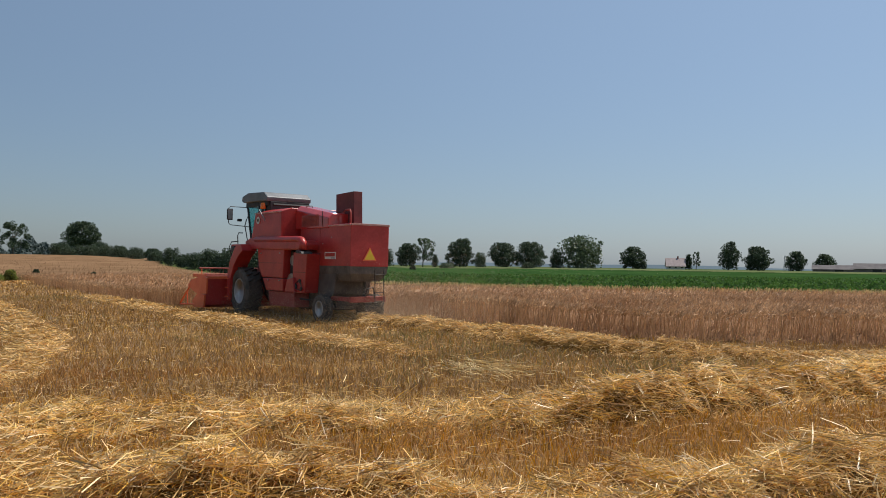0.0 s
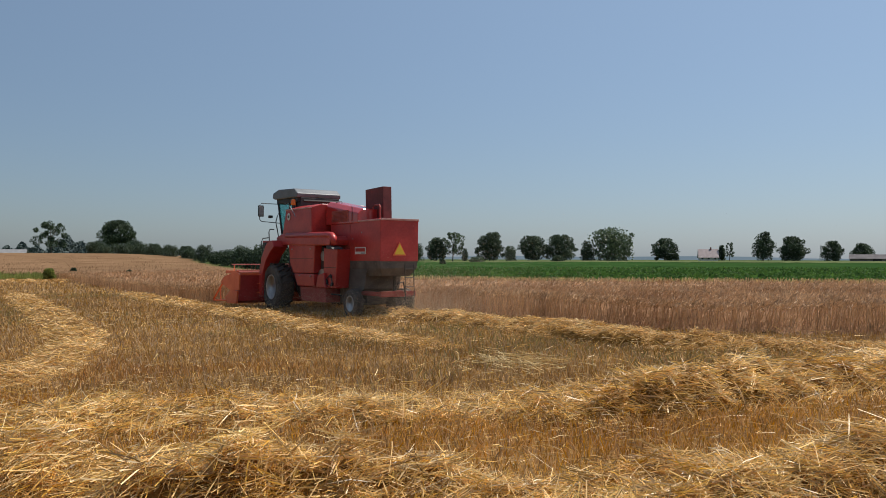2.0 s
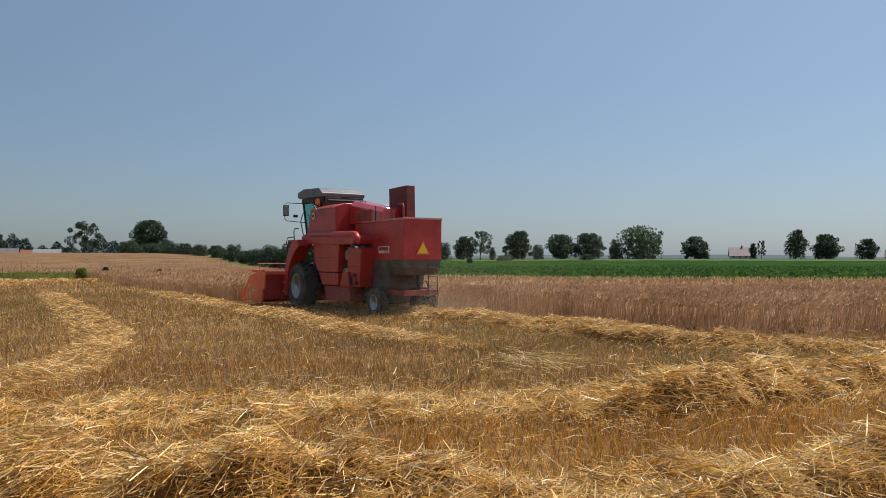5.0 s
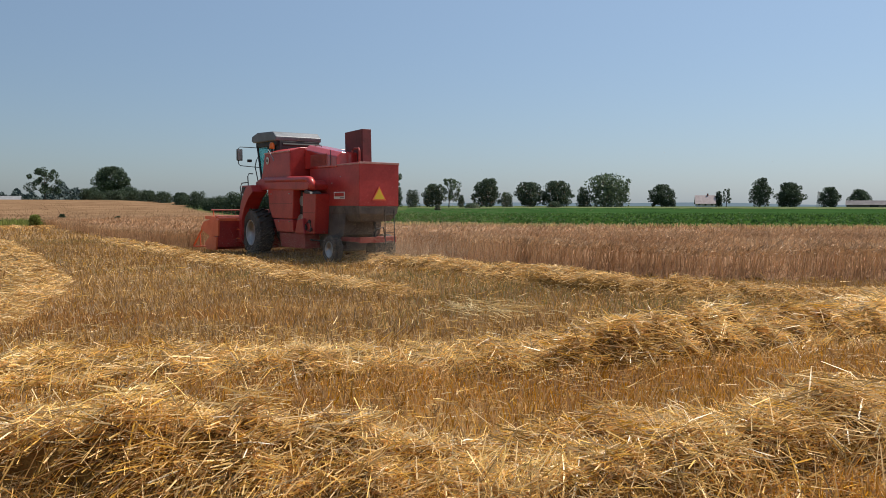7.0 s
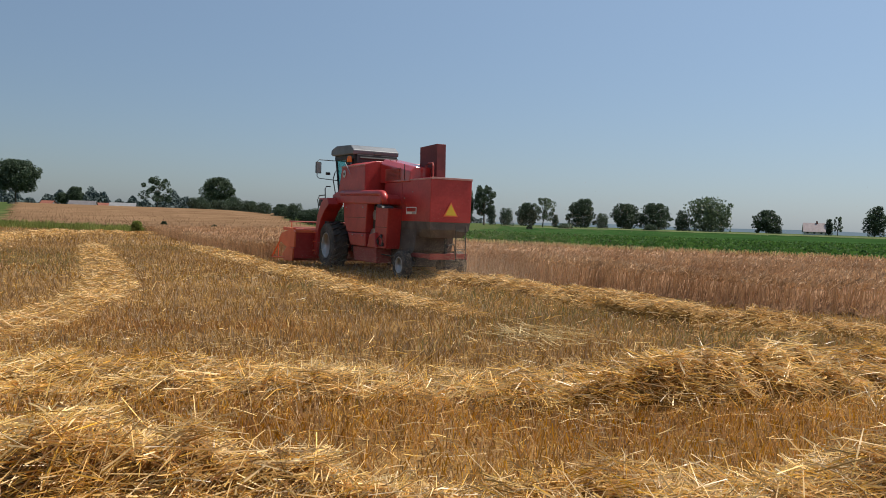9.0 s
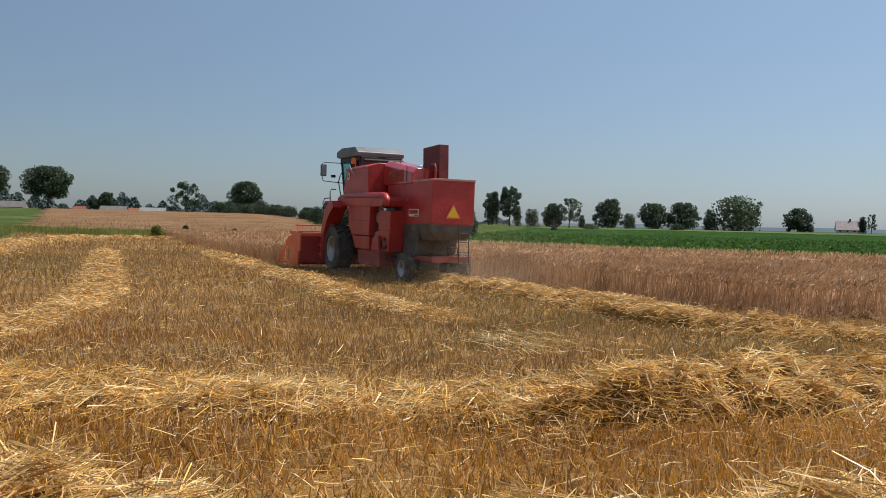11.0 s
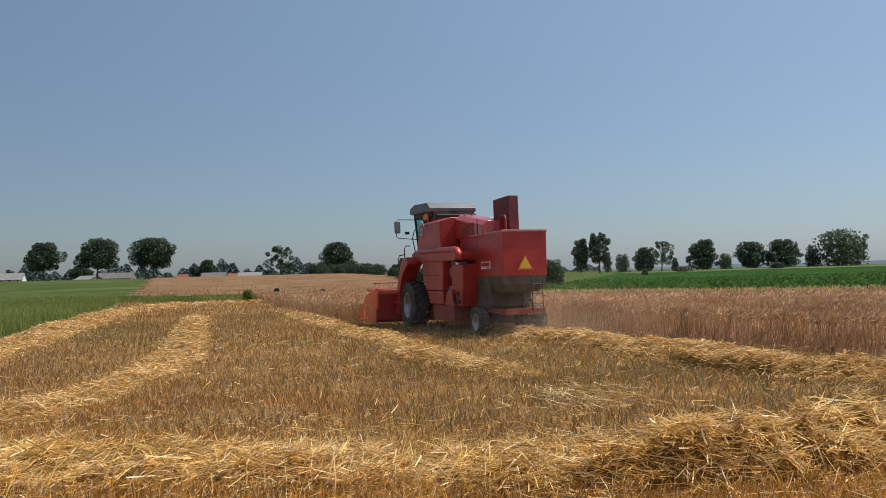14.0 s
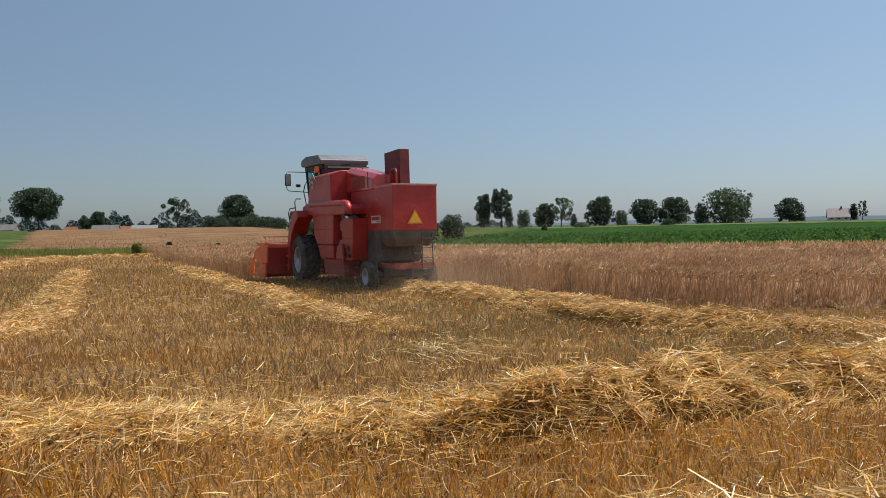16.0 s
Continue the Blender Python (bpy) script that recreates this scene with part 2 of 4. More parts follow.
def tube(bm, pts, r, sides=8, r1=None):
    """A bent round bar along pts."""
    pts = [Vector(p) for p in pts]
    rings = []
    for i, p in enumerate(pts):
        d = (pts[min(i + 1, len(pts) - 1)] - pts[max(i - 1, 0)]).normalized()
        a = d.orthogonal().normalized() if abs(d.z) > 0.9 else d.cross(Vector((0, 0, 1))).normalized()
        b = d.cross(a)
        rr = r if r1 is None else r + (r1 - r) * i / (len(pts) - 1)
        rings.append([bm.verts.new(p + rr * (math.cos(k * math.tau / sides) * a + math.sin(k * math.tau / sides) * b)) for k in range(sides)])
    for u, v in zip(rings, rings[1:]):
        for k in range(sides):
            bm.faces.new((u[k], u[(k + 1) % sides], v[(k + 1) % sides], v[k]))
    bm.faces.new(rings[0][::-1])
    bm.faces.new(rings[-1])
    return bm


def lathe(bm, profile, sides=32, centre=(0, 0, 0)):
    """Rings (x, radius) turned round the x axis."""
    c = Vector(centre)
    rings = [[bm.verts.new(c + Vector((x, r * math.cos(k * math.tau / sides), r * math.sin(k * math.tau / sides)))) for k in range(sides)] for x, r in profile]
    for u, v in zip(rings, rings[1:]):
        for k in range(sides):
            bm.faces.new((u[k], u[(k + 1) % sides], v[(k + 1) % sides], v[k]))
    bm.faces.new(rings[0][::-1])
    bm.faces.new(rings[-1])
    return bm


def B():
    return bmesh.new()


# ---- lie of the land ----
def smooth(v, a, b):
    v = np.clip((np.asarray(v, dtype=float) - a) / (b - a), 0, 1)
    return v * v * (3 - 2 * v)


SOIL = -0.15


def land(x, y):
    """Height of the soil: level near by, rising gently to the fields on the left."""
    x, y = np.asarray(x, dtype=float), np.asarray(y, dtype=float)
    r = np.hypot(x, y)
    az = np.degrees(np.arctan2(x, y))
    side = 1 - smooth(az, -26.0, -10.0)
    back = 1 - smooth(np.abs(az), 70, 110)
    swell = 1.25 * np.exp(-((az + 9.0) / 6.5) ** 2) + 0.8 * smooth(az, -6, 6) * (1 - smooth(az, 60, 90))
    return SOIL + (2.6 * side * back * smooth(r, 60, 260) + swell * smooth(r, 85, 230)) + 0.02 * np.sin(x * 0.9 + 0.4 * y) * np.cos(0.7 * y) * (r < 40)


def to_border(poly, x, y):
    """Distance from points to the outline poly."""
    best = np.full(np.shape(x), 1e9)
    for (ax, ay), (bx, by) in zip(poly, poly[1:] + poly[:1]):
        dx, dy = bx - ax, by - ay
        t = np.clip(((x - ax) * dx + (y - ay) * dy) / (dx * dx + dy * dy), 0, 1)
        best = np.minimum(best, np.hypot(x - ax - t * dx, y - ay - t * dy))
    return best


def grid_on(name, inside, x0, x1, y0, y1, step, lift, mat, wave=0.0, bank=None):
    """A sheet lying on the land, lift above it, over the cells whose middle is inside()."""
    xs, ys = np.arange(x0, x1 + step, step), np.arange(y0, y1 + step, step)
    gx, gy = np.meshgrid(xs, ys)
    gz = land(gx, gy) + lift + wave * (np.sin(gx * 2.1 + gy * 0.7) * np.sin(gy * 1.7 - gx * 0.5) + 0.6 * np.random.RandomState(5).uniform(-1, 1, gx.shape))
    if bank:
        gz = gz - (lift + 0.03) * (1 - smooth(to_border(bank, gx, gy), 0.05, 0.95))
    nx = len(xs)
    i = np.arange((len(ys) - 1) * nx).reshape(len(ys) - 1, nx)[:, :-1]
    mx, my = (gx[:-1, :-1] + step / 2), (gy[:-1, :-1] + step / 2)
    keep = inside(mx, my)
    i = i[keep]
    quads = np.stack([i, i + 1, i + 1 + nx, i + nx], -1)
    used, back = np.unique(quads, return_inverse=True)
    v = np.stack([gx.ravel(), gy.ravel(), gz.ravel()], -1)[used]
    return sheet(name, v, back.reshape(-1, 4), mat, smooth=True)


def ribbons(name, base, way, length, width, mat, bend=0.0, seed=1, parent=None, taper=0.6):
    """Thin strands, one loose strip each: from base along way, sagging by bend of their length."""
    rs = np.random.RandomState(seed)
    n = len(base)
    way = way / np.linalg.norm(way, axis=1, keepdims=True)
    side = np.cross(way, rs.normal(size=(n, 3)))
    side /= np.linalg.norm(side, axis=1, keepdims=True) + 1e-9
    length, width = np.broadcast_to(length, n)[:, None], np.broadcast_to(width, n)[:, None]
    sag = np.cross(way, side) * (rs.uniform(-1, 1, (n, 1)) * bend)
    mid = base + way * length * 0.5 + sag * length
    end = base + way * length
    rows = [base - side * width / 2, base + side * width / 2, mid - side * width / 2, mid + side * width / 2,
            end - side * width / 2 * taper, end + side * width / 2 * taper]
    v = np.stack(rows, 1).reshape(-1, 3)
    k = np.arange(n)[:, None] * 6
    q = np.concatenate([k + np.array([[0, 1, 3, 2]]), k + np.array([[2, 3, 5, 4]])], 1)
    if not bend:
        v = np.stack([rows[0], rows[1], rows[5], rows[4]], 1).reshape(-1, 3)
        q = np.arange(n)[:, None] * 4 + np.array([[0, 1, 2, 3]])
    return sheet(name, v, q, mat, parent)


def leaves(name, centre, size, mat, seed=1, parent=None):
    """Small four-cornered leaf clumps turned every way."""
    rs = np.random.RandomState(seed)
    n = len(centre)
    a = rs.normal(size=(n, 3))
    a /= np.linalg.norm(a, axis=1, keepdims=True)
    b = np.cross(a, rs.normal(size=(n, 3)))
    b /= np.linalg.norm(b, axis=1, keepdims=True)
    s = np.broadcast_to(size, n)[:, None] * rs.uniform(0.6, 1.3, (n, 1))
    v = np.stack([centre - a * s, centre - b * s * 0.6, centre + a * s, centre + b * s * 0.6], 1).reshape(-1, 3)
    return sheet(name, v, np.arange(n)[:, None] * 4 + np.array([[0, 1, 2, 3]]), mat, parent)


def inside_of(poly):
    px, py = np.array([p[0] for p in poly], float), np.array([p[1] for p in poly], float)

    def test(x, y):
        hit = np.zeros(np.shape(x), dtype=bool)
        for i in range(len(px)):
            j = i - 1
            cross = (py[i] > y) != (py[j] > y)
            with np.errstate(divide="ignore", invalid="ignore"):
                at = (px[j] - px[i]) * (y - py[i]) / (py[j] - py[i] + 1e-12) + px[i]
            hit ^= cross & (x < at)
        return hit
    return test


# field outlines, in metres
WHEAT = [(60, 15.5), (14, 17.2), (8.7, 17.2), (5.2, 17.8), (2.2, 20.2), (-5.8, 30.3), (-9.3, 27.6), (-31, 57), (-23, 79), (-19.5, 71), (-14, 51), (-9.5, 49), (-3.2, 47), (3, 44.5), (9, 43.5), (60, 40)]
CORN = [(-11, 78), (-8.8, 50), (-3, 47.7), (3, 45.2), (9, 44.2), (60, 40.7), (160, 36), (420, 260), (90, 330), (-14, 215)]
CEREAL = [(-8, 8), (-20, 23.9), (-31, 39.5), (-41, 53.5), (-78, 101), (-215, 275), (-420, 200), (-300, -40), (-40, -60)]
RIPE = [(-43.5, 57.5), (-31, 57.2), (-23, 79.5), (-45, 126), (-85, 230), (-130, 290), (-205, 272), (-78, 103)]
in_wheat, in_corn, in_cereal, in_ripe = inside_of(WHEAT), inside_of(CORN), inside_of(CEREAL), inside_of(RIPE)


def build_ground():
    radii = [0.0] + list(np.linspace(1, 40, 60)) + list(np.geomspace(42, 4500, 60))
    n = 240
    a = np.arange(n) * math.tau / n
    r = np.array(radii)[:, None]
    x, y = r * np.sin(a), r * np.cos(a)
    v = np.stack([x, y, land(x, y)], -1).reshape(-1, 3)
    i = np.arange(len(radii) - 1)[:, None] * n + np.arange(n)[None, :]
    j = np.arange(len(radii) - 1)[:, None] * n + (np.arange(n)[None, :] + 1) % n
    q = np.stack([i, j, j + n, i + n], -1).reshape(-1, 4)
    ob = sheet("ground", v, q, M_SOIL, smooth=True)
    ob.data.materials.append(M_GREEN)
    mid = v[q].mean(1)
    rad, az = np.hypot(mid[:, 0], mid[:, 1]), np.degrees(np.arctan2(mid[:, 0], mid[:, 1]))
    far = ((rad > 78) | ((rad > 49) & (az > -19))).astype(np.int32)
    ob.data.polygons.foreach_set("material_index", far)
    return tagged(ob, "harvested stubble ground with pale straw litter, green beyond", "ground", kind="structure")


build_ground()
tagged(grid_on("green_cereal_field", lambda x, y: in_cereal(x, y) & (y < 62) & (x > -60), -60, 0, -2, 62, 0.75, 0.36, M_GREEN, 0.03, CEREAL), "unripe green cereal field beside the stubble", "field", kind="structure")
tagged(grid_on("green_cereal_field", lambda x, y: in_cereal(x, y) & ~((y < 62) & (x > -60) & (y > -2)), -420, 0, -60, 280, 2.0, 0.36, M_GREEN, 0.03, CEREAL), "unripe green cereal field beyond the stubble", "field", kind="structure")
tagged(grid_on("ripe_field", in_ripe, -210, -20, 54, 292, 2.0, 0.45, M_RIPE, 0.006), "far ripe tan grain field on a gentle rise", "field", kind="structure")
tagged(grid_on("wheat_field", in_wheat, -34, 60, 14, 80, 0.42, 0.44, M_WHEATBED, 0.03, WHEAT), "standing ripe reddish-brown wheat canopy", "field", kind="structure")
tagged(grid_on("leafy_crop_field", in_corn, -20, 420, 36, 332, 2.0, 0.45, M_CORN, 0.05), "dark green leafy row crop field", "field", kind="structure")

tagged(grid_on("rough_grass_field", lambda x, y: in_corn(x, y) & (np.hypot(x, y) > 185), -20, 420, 36, 332, 2.0, 0.5, M_ROUGH, 0.04), "dull green rough grassland behind the leafy crop", "field", kind="structure")


def scatter(x0, x1, y0, y1, per_m2, seed):
    rs = np.random.RandomState(seed)
    n = int((x1 - x0) * (y1 - y0) * per_m2)
    return rs, rs.uniform(x0, x1, n), rs.uniform(y0, y1, n)


def seen(x, y, margin=4.0):
    """Roughly the stretch that the walk looks over."""
    az = np.degrees(np.arctan2(x - 1.0, y + margin))
    return (az > -50) & (az < 36)


CUT = math.radians(38.0)


def build_stubble():
    """Cut stalks in drilled rows, coarser with distance."""
    for k, (y0, y1, x0, x1, dens, wide, tall) in enumerate(((2.6, 9, -9, 8, 1450, 0.0072, 0.155), (9, 17, -15, 16, 450, 0.009, 0.14), (17, 34, -28, 6, 160, 0.015, 0.14), (34, 75, -46, -6, 24, 0.03, 0.18), (-12, 2.6, -13, 13, 90, 0.009, 0.17))):
        rs, x, y = scatter(x0, x1, y0, y1, dens, 20 + k)
        u, w = x * math.cos(CUT) + y * math.sin(CUT), -x * math.sin(CUT) + y * math.cos(CUT)
        u = np.round(u / 0.14) * 0.14 + rs.normal(0, 0.017, len(u))
        x, y = u * math.cos(CUT) - w * math.sin(CUT), u * math.sin(CUT) + w * math.cos(CUT)
        keep = (seen(x, y) | (y < 2.6)) & ~in_wheat(x, y) & ~in_cereal(x, y) & ~in_ripe(x, y)
        patch = np.sin(x * 1.3 + 2 * np.sin(y * 0.7)) + np.sin(y * 1.9 - x * 0.6)
        keep &= rs.uniform(0, 1, len(x)) < 0.75 + 0.22 * patch
        x, y = x[keep], y[keep]
        n = len(x)
        base = np.stack([x, y, land(x, y) - 0.01], -1)
        way = np.stack([rs.normal(0, 0.42, n), rs.normal(0, 0.42, n), np.ones(n)], -1)
        ob = ribbons("stubble", base, way, rs.uniform(0.45, 1.25, n) * tall, wide * rs.uniform(0.7, 1.4, n), M_GOLDSTUB if k in (0, 4) else M_STUB, seed=k, taper=0.9)
        tagged(ob, "short cut straw-coloured grain stubble in rows", "stubble", kind="stuff")
    # loose straw lying between the rows
    for k, (y0, y1, x0, x1, dens, wide) in enumerate(((2.6, 10, -9, 9, 120, 0.005), (10, 22, -17, 16, 15, 0.008), (22, 46, -34, 0, 3, 0.014))):
        rs, x, y = scatter(x0, x1, y0, y1, dens, 40 + k)
        keep = seen(x, y) & ~in_wheat(x, y) & ~in_cereal(x, y)
        x, y = x[keep], y[keep]
        n = len(x)
        t = rs.uniform(0, math.tau, n)
        base = np.stack([x, y, land(x, y) + rs.uniform(0.02, 0.15, n)], -1)
        way = np.stack([np.cos(t), np.sin(t), rs.normal(0, 0.22, n)], -1)
        ob = ribbons("loose_straw", base, way, rs.uniform(0.06, 0.26, n), wide * rs.uniform(0.7, 1.3, n), M_STRAW, bend=0.12, seed=60 + k)
        tagged(ob, "loose golden straw scattered over the stubble", "straw", kind="stuff")


build_stubble()


def build_weeds():
    """Low green weeds among the stubble."""
    rs, x, y = scatter(-22, 8, 9, 34, 130, 150)
    patch = np.sin(x * 0.35 + 1.0) + np.sin(y * 0.5 + x * 0.22) + 0.8 * np.sin(x * 1.7 - y * 0.9)
    keep = seen(x, y) & ~in_wheat(x, y) & ~in_cereal(x, y) & (rs.uniform(0, 2.6, len(x)) < patch)
    x, y = x[keep], y[keep]
    n = len(x)
    base = np.stack([x, y, land(x, y)], -1)
    way = np.stack([rs.normal(0, 0.45, n), rs.normal(0, 0.45, n), np.ones(n)], -1)
    tagged(ribbons("stubble_weeds", base, way, rs.uniform(0.08, 0.19, n), 0.010, M_WEED, bend=0.25, seed=151), "low grey-green weeds among the stubble", "weeds", kind="stuff")


build_weeds()


def build_rusty_patch():
    """A patch of reddish stubble that was weedy before the cut."""
    rs = np.random.RandomState(180)
    n = 9000
    x, y = rs.normal(-5.0, 1.7, n), rs.normal(11.0, 1.0, n)
    keep = np.sin(x * 2.1 + 1.4 * np.sin(y * 1.7)) + np.sin(y * 2.6 - x) + rs.uniform(-0.6, 0.9, n) > 0
    x, y = x[keep], y[keep]
    n = len(x)
    base = np.stack([x, y, land(x, y) - 0.01], -1)
    way = np.stack([rs.normal(0, 0.45, n), rs.normal(0, 0.45, n), np.ones(n)], -1)
    tagged(ribbons("rusty_stubble", base, way, rs.uniform(0.07, 0.16, n), 0.009 * rs.uniform(0.7, 1.4, n), M_REDSTUB, seed=181, taper=0.9), "patch of rust-brown stubble among the straw-coloured rows", "stubble", kind="stuff")


build_rusty_patch()


def lay_path(path, step):
    p = np.array(path, float)
    seg = np.hypot(*np.diff(p, axis=0).T)
    s = np.concatenate([[0], np.cumsum(seg)])
    n = max(2, int(s[-1] / step))
    t = np.linspace(0, s[-1], n)
    # rounded by averaging
    x, y = np.interp(t, s, p[:, 0]), np.interp(t, s, p[:, 1])
    k = max(1, int(1.2 / step))
    ker = np.ones(2 * k + 1) / (2 * k + 1)
    x = np.convolve(np.pad(x, k, mode="reflect", reflect_type="odd"), ker, "valid")
    y = np.convolve(np.pad(y, k, mode="reflect", reflect_type="odd"), ker, "valid")
    return t, x, y


def windrow(path, half, highs, seed, layers=3.4):
    """A row of threshed straw: a matted heap with a coat of loose long stalks."""
    t, cx, cy = lay_path(path, 0.10)
    pl = np.concatenate([[0], np.cumsum(np.hypot(*np.diff(np.array(path, float), axis=0).T))])
    high_at = np.interp(t, pl, highs)
    dx, dy = np.gradient(cx), np.gradient(cy)
    ln = np.hypot(dx, dy)
    nx, ny = dy / ln, -dx / ln
    ends = np.minimum(1, np.minimum(t, t[-1] - t) / 0.9 + 0.05)

    def bump(si, d):
        si, d = np.asarray(si, float), np.asarray(d, float)
        a = np.interp(si, t, np.arange(len(t)))
        w = half * (1 + 0.22 * np.sin(si * 1.1 + seed) + 0.12 * np.sin(si * 2.7 + 2 * seed))
        u = np.clip(1 - (d / w) ** 2, 0, 1) ** (0.5 if seed < 3 else 0.8)
        lump = sum(a * np.sin(si * f + p * seed + q * d) * np.cos(d * g - si * 0.7 * f + p) for a, f, p, q, g in
                   ((0.30, 0.9, 3.0, 0.3, 0.5), (0.24, 2.6, 1.7, 2.0, 1.2), (0.26, 6.3, 0.9, 3.5, 5.0), (0.20, 11.7, 2.3, 6.0, 8.5), (0.14, 19.0, 1.1, 11.0, 15.0)))
        # slumped clumps with an overhung side
        steep = (0.45 + 0.7 * np.sin(si * 0.95 + 1.3 * seed)).clip(0, 1) * (d > 0) * (seed < 4)
        u = u * (1 - steep) + steep * np.clip(1 - (d / (0.72 * w)) ** 6, 0, 1) ** 0.7
        h = np.interp(si, t, high_at) * (1 + 0.15 * steep) * np.clip(0.9 + lump * (1.3 if seed < 4 else 1.0), 0.15, 1.6)
        e = np.interp(si, t, ends)
        i = np.clip(a, 0, len(t) - 1)
        x = np.interp(i, np.arange(len(t)), cx) + d * np.interp(i, np.arange(len(t)), nx)
        y = np.interp(i, np.arange(len(t)), cy) + d * np.interp(i, np.arange(len(t)), ny)
        return x, y, np.where(u > 0, u * h * e + 0.03, -0.08)

    m = 25
    ds = np.linspace(-1.25, 1.25, m) * half
    S, D = np.meshgrid(t, ds, indexing="ij")
    x, y, z = bump(S, D)
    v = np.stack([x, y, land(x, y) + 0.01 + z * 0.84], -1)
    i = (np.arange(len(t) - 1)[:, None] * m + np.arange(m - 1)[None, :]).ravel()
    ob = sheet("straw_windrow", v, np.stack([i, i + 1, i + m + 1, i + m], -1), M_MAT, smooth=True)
    tagged(ob, "long golden windrow of threshed straw on stubble", "windrow", group="straw windrows", kind="stuff")
    rs = np.random.RandomState(seed)
    dist = np.maximum(3.5, np.hypot(cx - 1.2, cy - 1.0))
    wide = np.maximum(0.0060, dist * (0.00092 if seed < 3 else 0.00075))
    step = t[1] - t[0]
    per = layers / ((0.23 if seed < 3 else 0.16) * wide) * (2.3 * half * step)
    per = np.where((np.degrees(np.arctan2(cx - 1, cy + 3)) > -52) & (np.degrees(np.arctan2(cx - 1, cy + 3)) < 42) & (cy > 1.5), per, per * 0.03)
    cell = np.repeat(np.arange(len(t)), per.astype(int))
    n = len(cell)
    si = t[cell] + rs.uniform(-0.5, 0.5, n) * step
    d = np.where(rs.uniform(0, 1, n) < 0.6, rs.uniform(-1.12, 1.12, n), np.clip(rs.normal(0, 0.6, n), -1.5, 1.5)) * half
    hollow = (0.5 + 0.7 * np.sin(si * 0.95 + 1.3 * seed)).clip(0, 1) * (d > 0.2 * half) * (seed < 4)
    crevice = (np.sin(si * 7.1 + 3 * np.sin(d * 5.0)) * np.sin(d * 9.0 + 2 * np.sin(si * 3.3 + seed)) > 0.3) * (seed < 4)
    keep = rs.uniform(0, 1, n) > np.maximum(0.28 * hollow, 0.6 * crevice)
    cell, si, d = cell[keep], si[keep], d[keep]
    n = len(cell)
    if seed < 3:
        # more stalks hanging over the slumped near side
        d = np.where(rs.uniform(0, 1, n) < 0.22, rs.uniform(0.4, 0.9, n) * half, d)
    x, y, z = bump(si, d)
    ang = np.arctan2(dy[cell], dx[cell]) + rs.uniform(-1.9, 1.9, n)
    tilt = rs.normal(0.04, 0.27, n) + (rs.uniform(0, 1, n) < (0.1 if seed < 3 else 0.06)) * rs.uniform(0, 1.3, n)
    tilt += (seed == 1) * (d > 0.15 * half) * (rs.uniform(0, 1, n) < 0.22) * rs.uniform(0.2, 1.4, n)
    way = np.stack([np.cos(ang), np.sin(ang), tilt], -1)
    length = (0.09 + 0.35 * rs.uniform(0, 1, n) ** 1.4) * (1.0 if seed < 3 else 0.68)
    base = np.stack([x, y, land(x, y) + z + rs.uniform(-0.03, 0.05, n) * 1.2], -1)
    base -= way * length[:, None] * 0.5
    base[:, 2] = np.maximum(base[:, 2], land(base[:, 0], base[:, 1]) + 0.01)
    st = ribbons("straw", base, way, length, wide[cell] * rs.uniform(0.7, 1.5, n), M_STRAW if seed < 3 else M_STRAWFAR, bend=0.14 if seed < 3 else 0.0, seed=seed, parent=ob)
    tagged(st, kind="stuff")


windrow([(-10, 2.4), (-4, 4.15), (-2, 4.6), (-0.5, 4.8), (0.3, 4.8), (1.2, 4.95), (2.4, 5.3), (4, 6.05), (8, 8.2)], 0.58, (0.34, 0.38, 0.37, 0.34, 0.12, 0.22, 0.24, 0.22, 0.26), 1, 5.2)
windrow([(-9, 5.5), (-5, 6.75), (-2.8, 7.4), (-0.6, 8.05), (0.8, 8.3), (2.2, 8.65), (3.5, 9.3), (6, 10.8), (11, 13.5)], 0.70, (0.22, 0.22, 0.2, 0.16, 0.17, 0.27, 0.30, 0.28, 0.26), 2, 4.0)
windrow([(-3.6, 23.8), (-0.6, 20.2), (1.2, 17.6), (2.5, 15.6), (4, 14.3), (6.3, 14.0), (9, 14.9), (16, 16.0)], 0.66, (0.16, 0.17, 0.18, 0.20, 0.23, 0.10, 0.06, 0.05), 3, 2.6)
windrow([(-15, 33.5), (-8.5, 24.5), (-5, 19.8), (-2.9, 16.6), (-1.5, 15), (-0.4, 13.8)], 0.5, (0.14, 0.15, 0.15, 0.13, 0.1, 0.05), 4, 1.5)
windrow([(-19, 32), (-13, 23), (-8.7, 16.8), (-6.9, 13.5), (-6.3, 11.6), (-5.8, 9.8), (-6.5, 7.6)], 0.5, (0.16, 0.16, 0.2, 0.22, 0.18, 0.15, 0.15), 5, 2.2)
windrow([(-7.5, 6.4), (-11.2, 12.5), (-15.5, 19), (-18.6, 23.7), (-23.4, 30.5), (-27.5, 37), (-29.5, 43), (-29, 49), (-25, 55)], 0.8, (0.2, 0.22, 0.22, 0.22, 0.22, 0.2, 0.2, 0.18, 0.1), 6, 2.6)


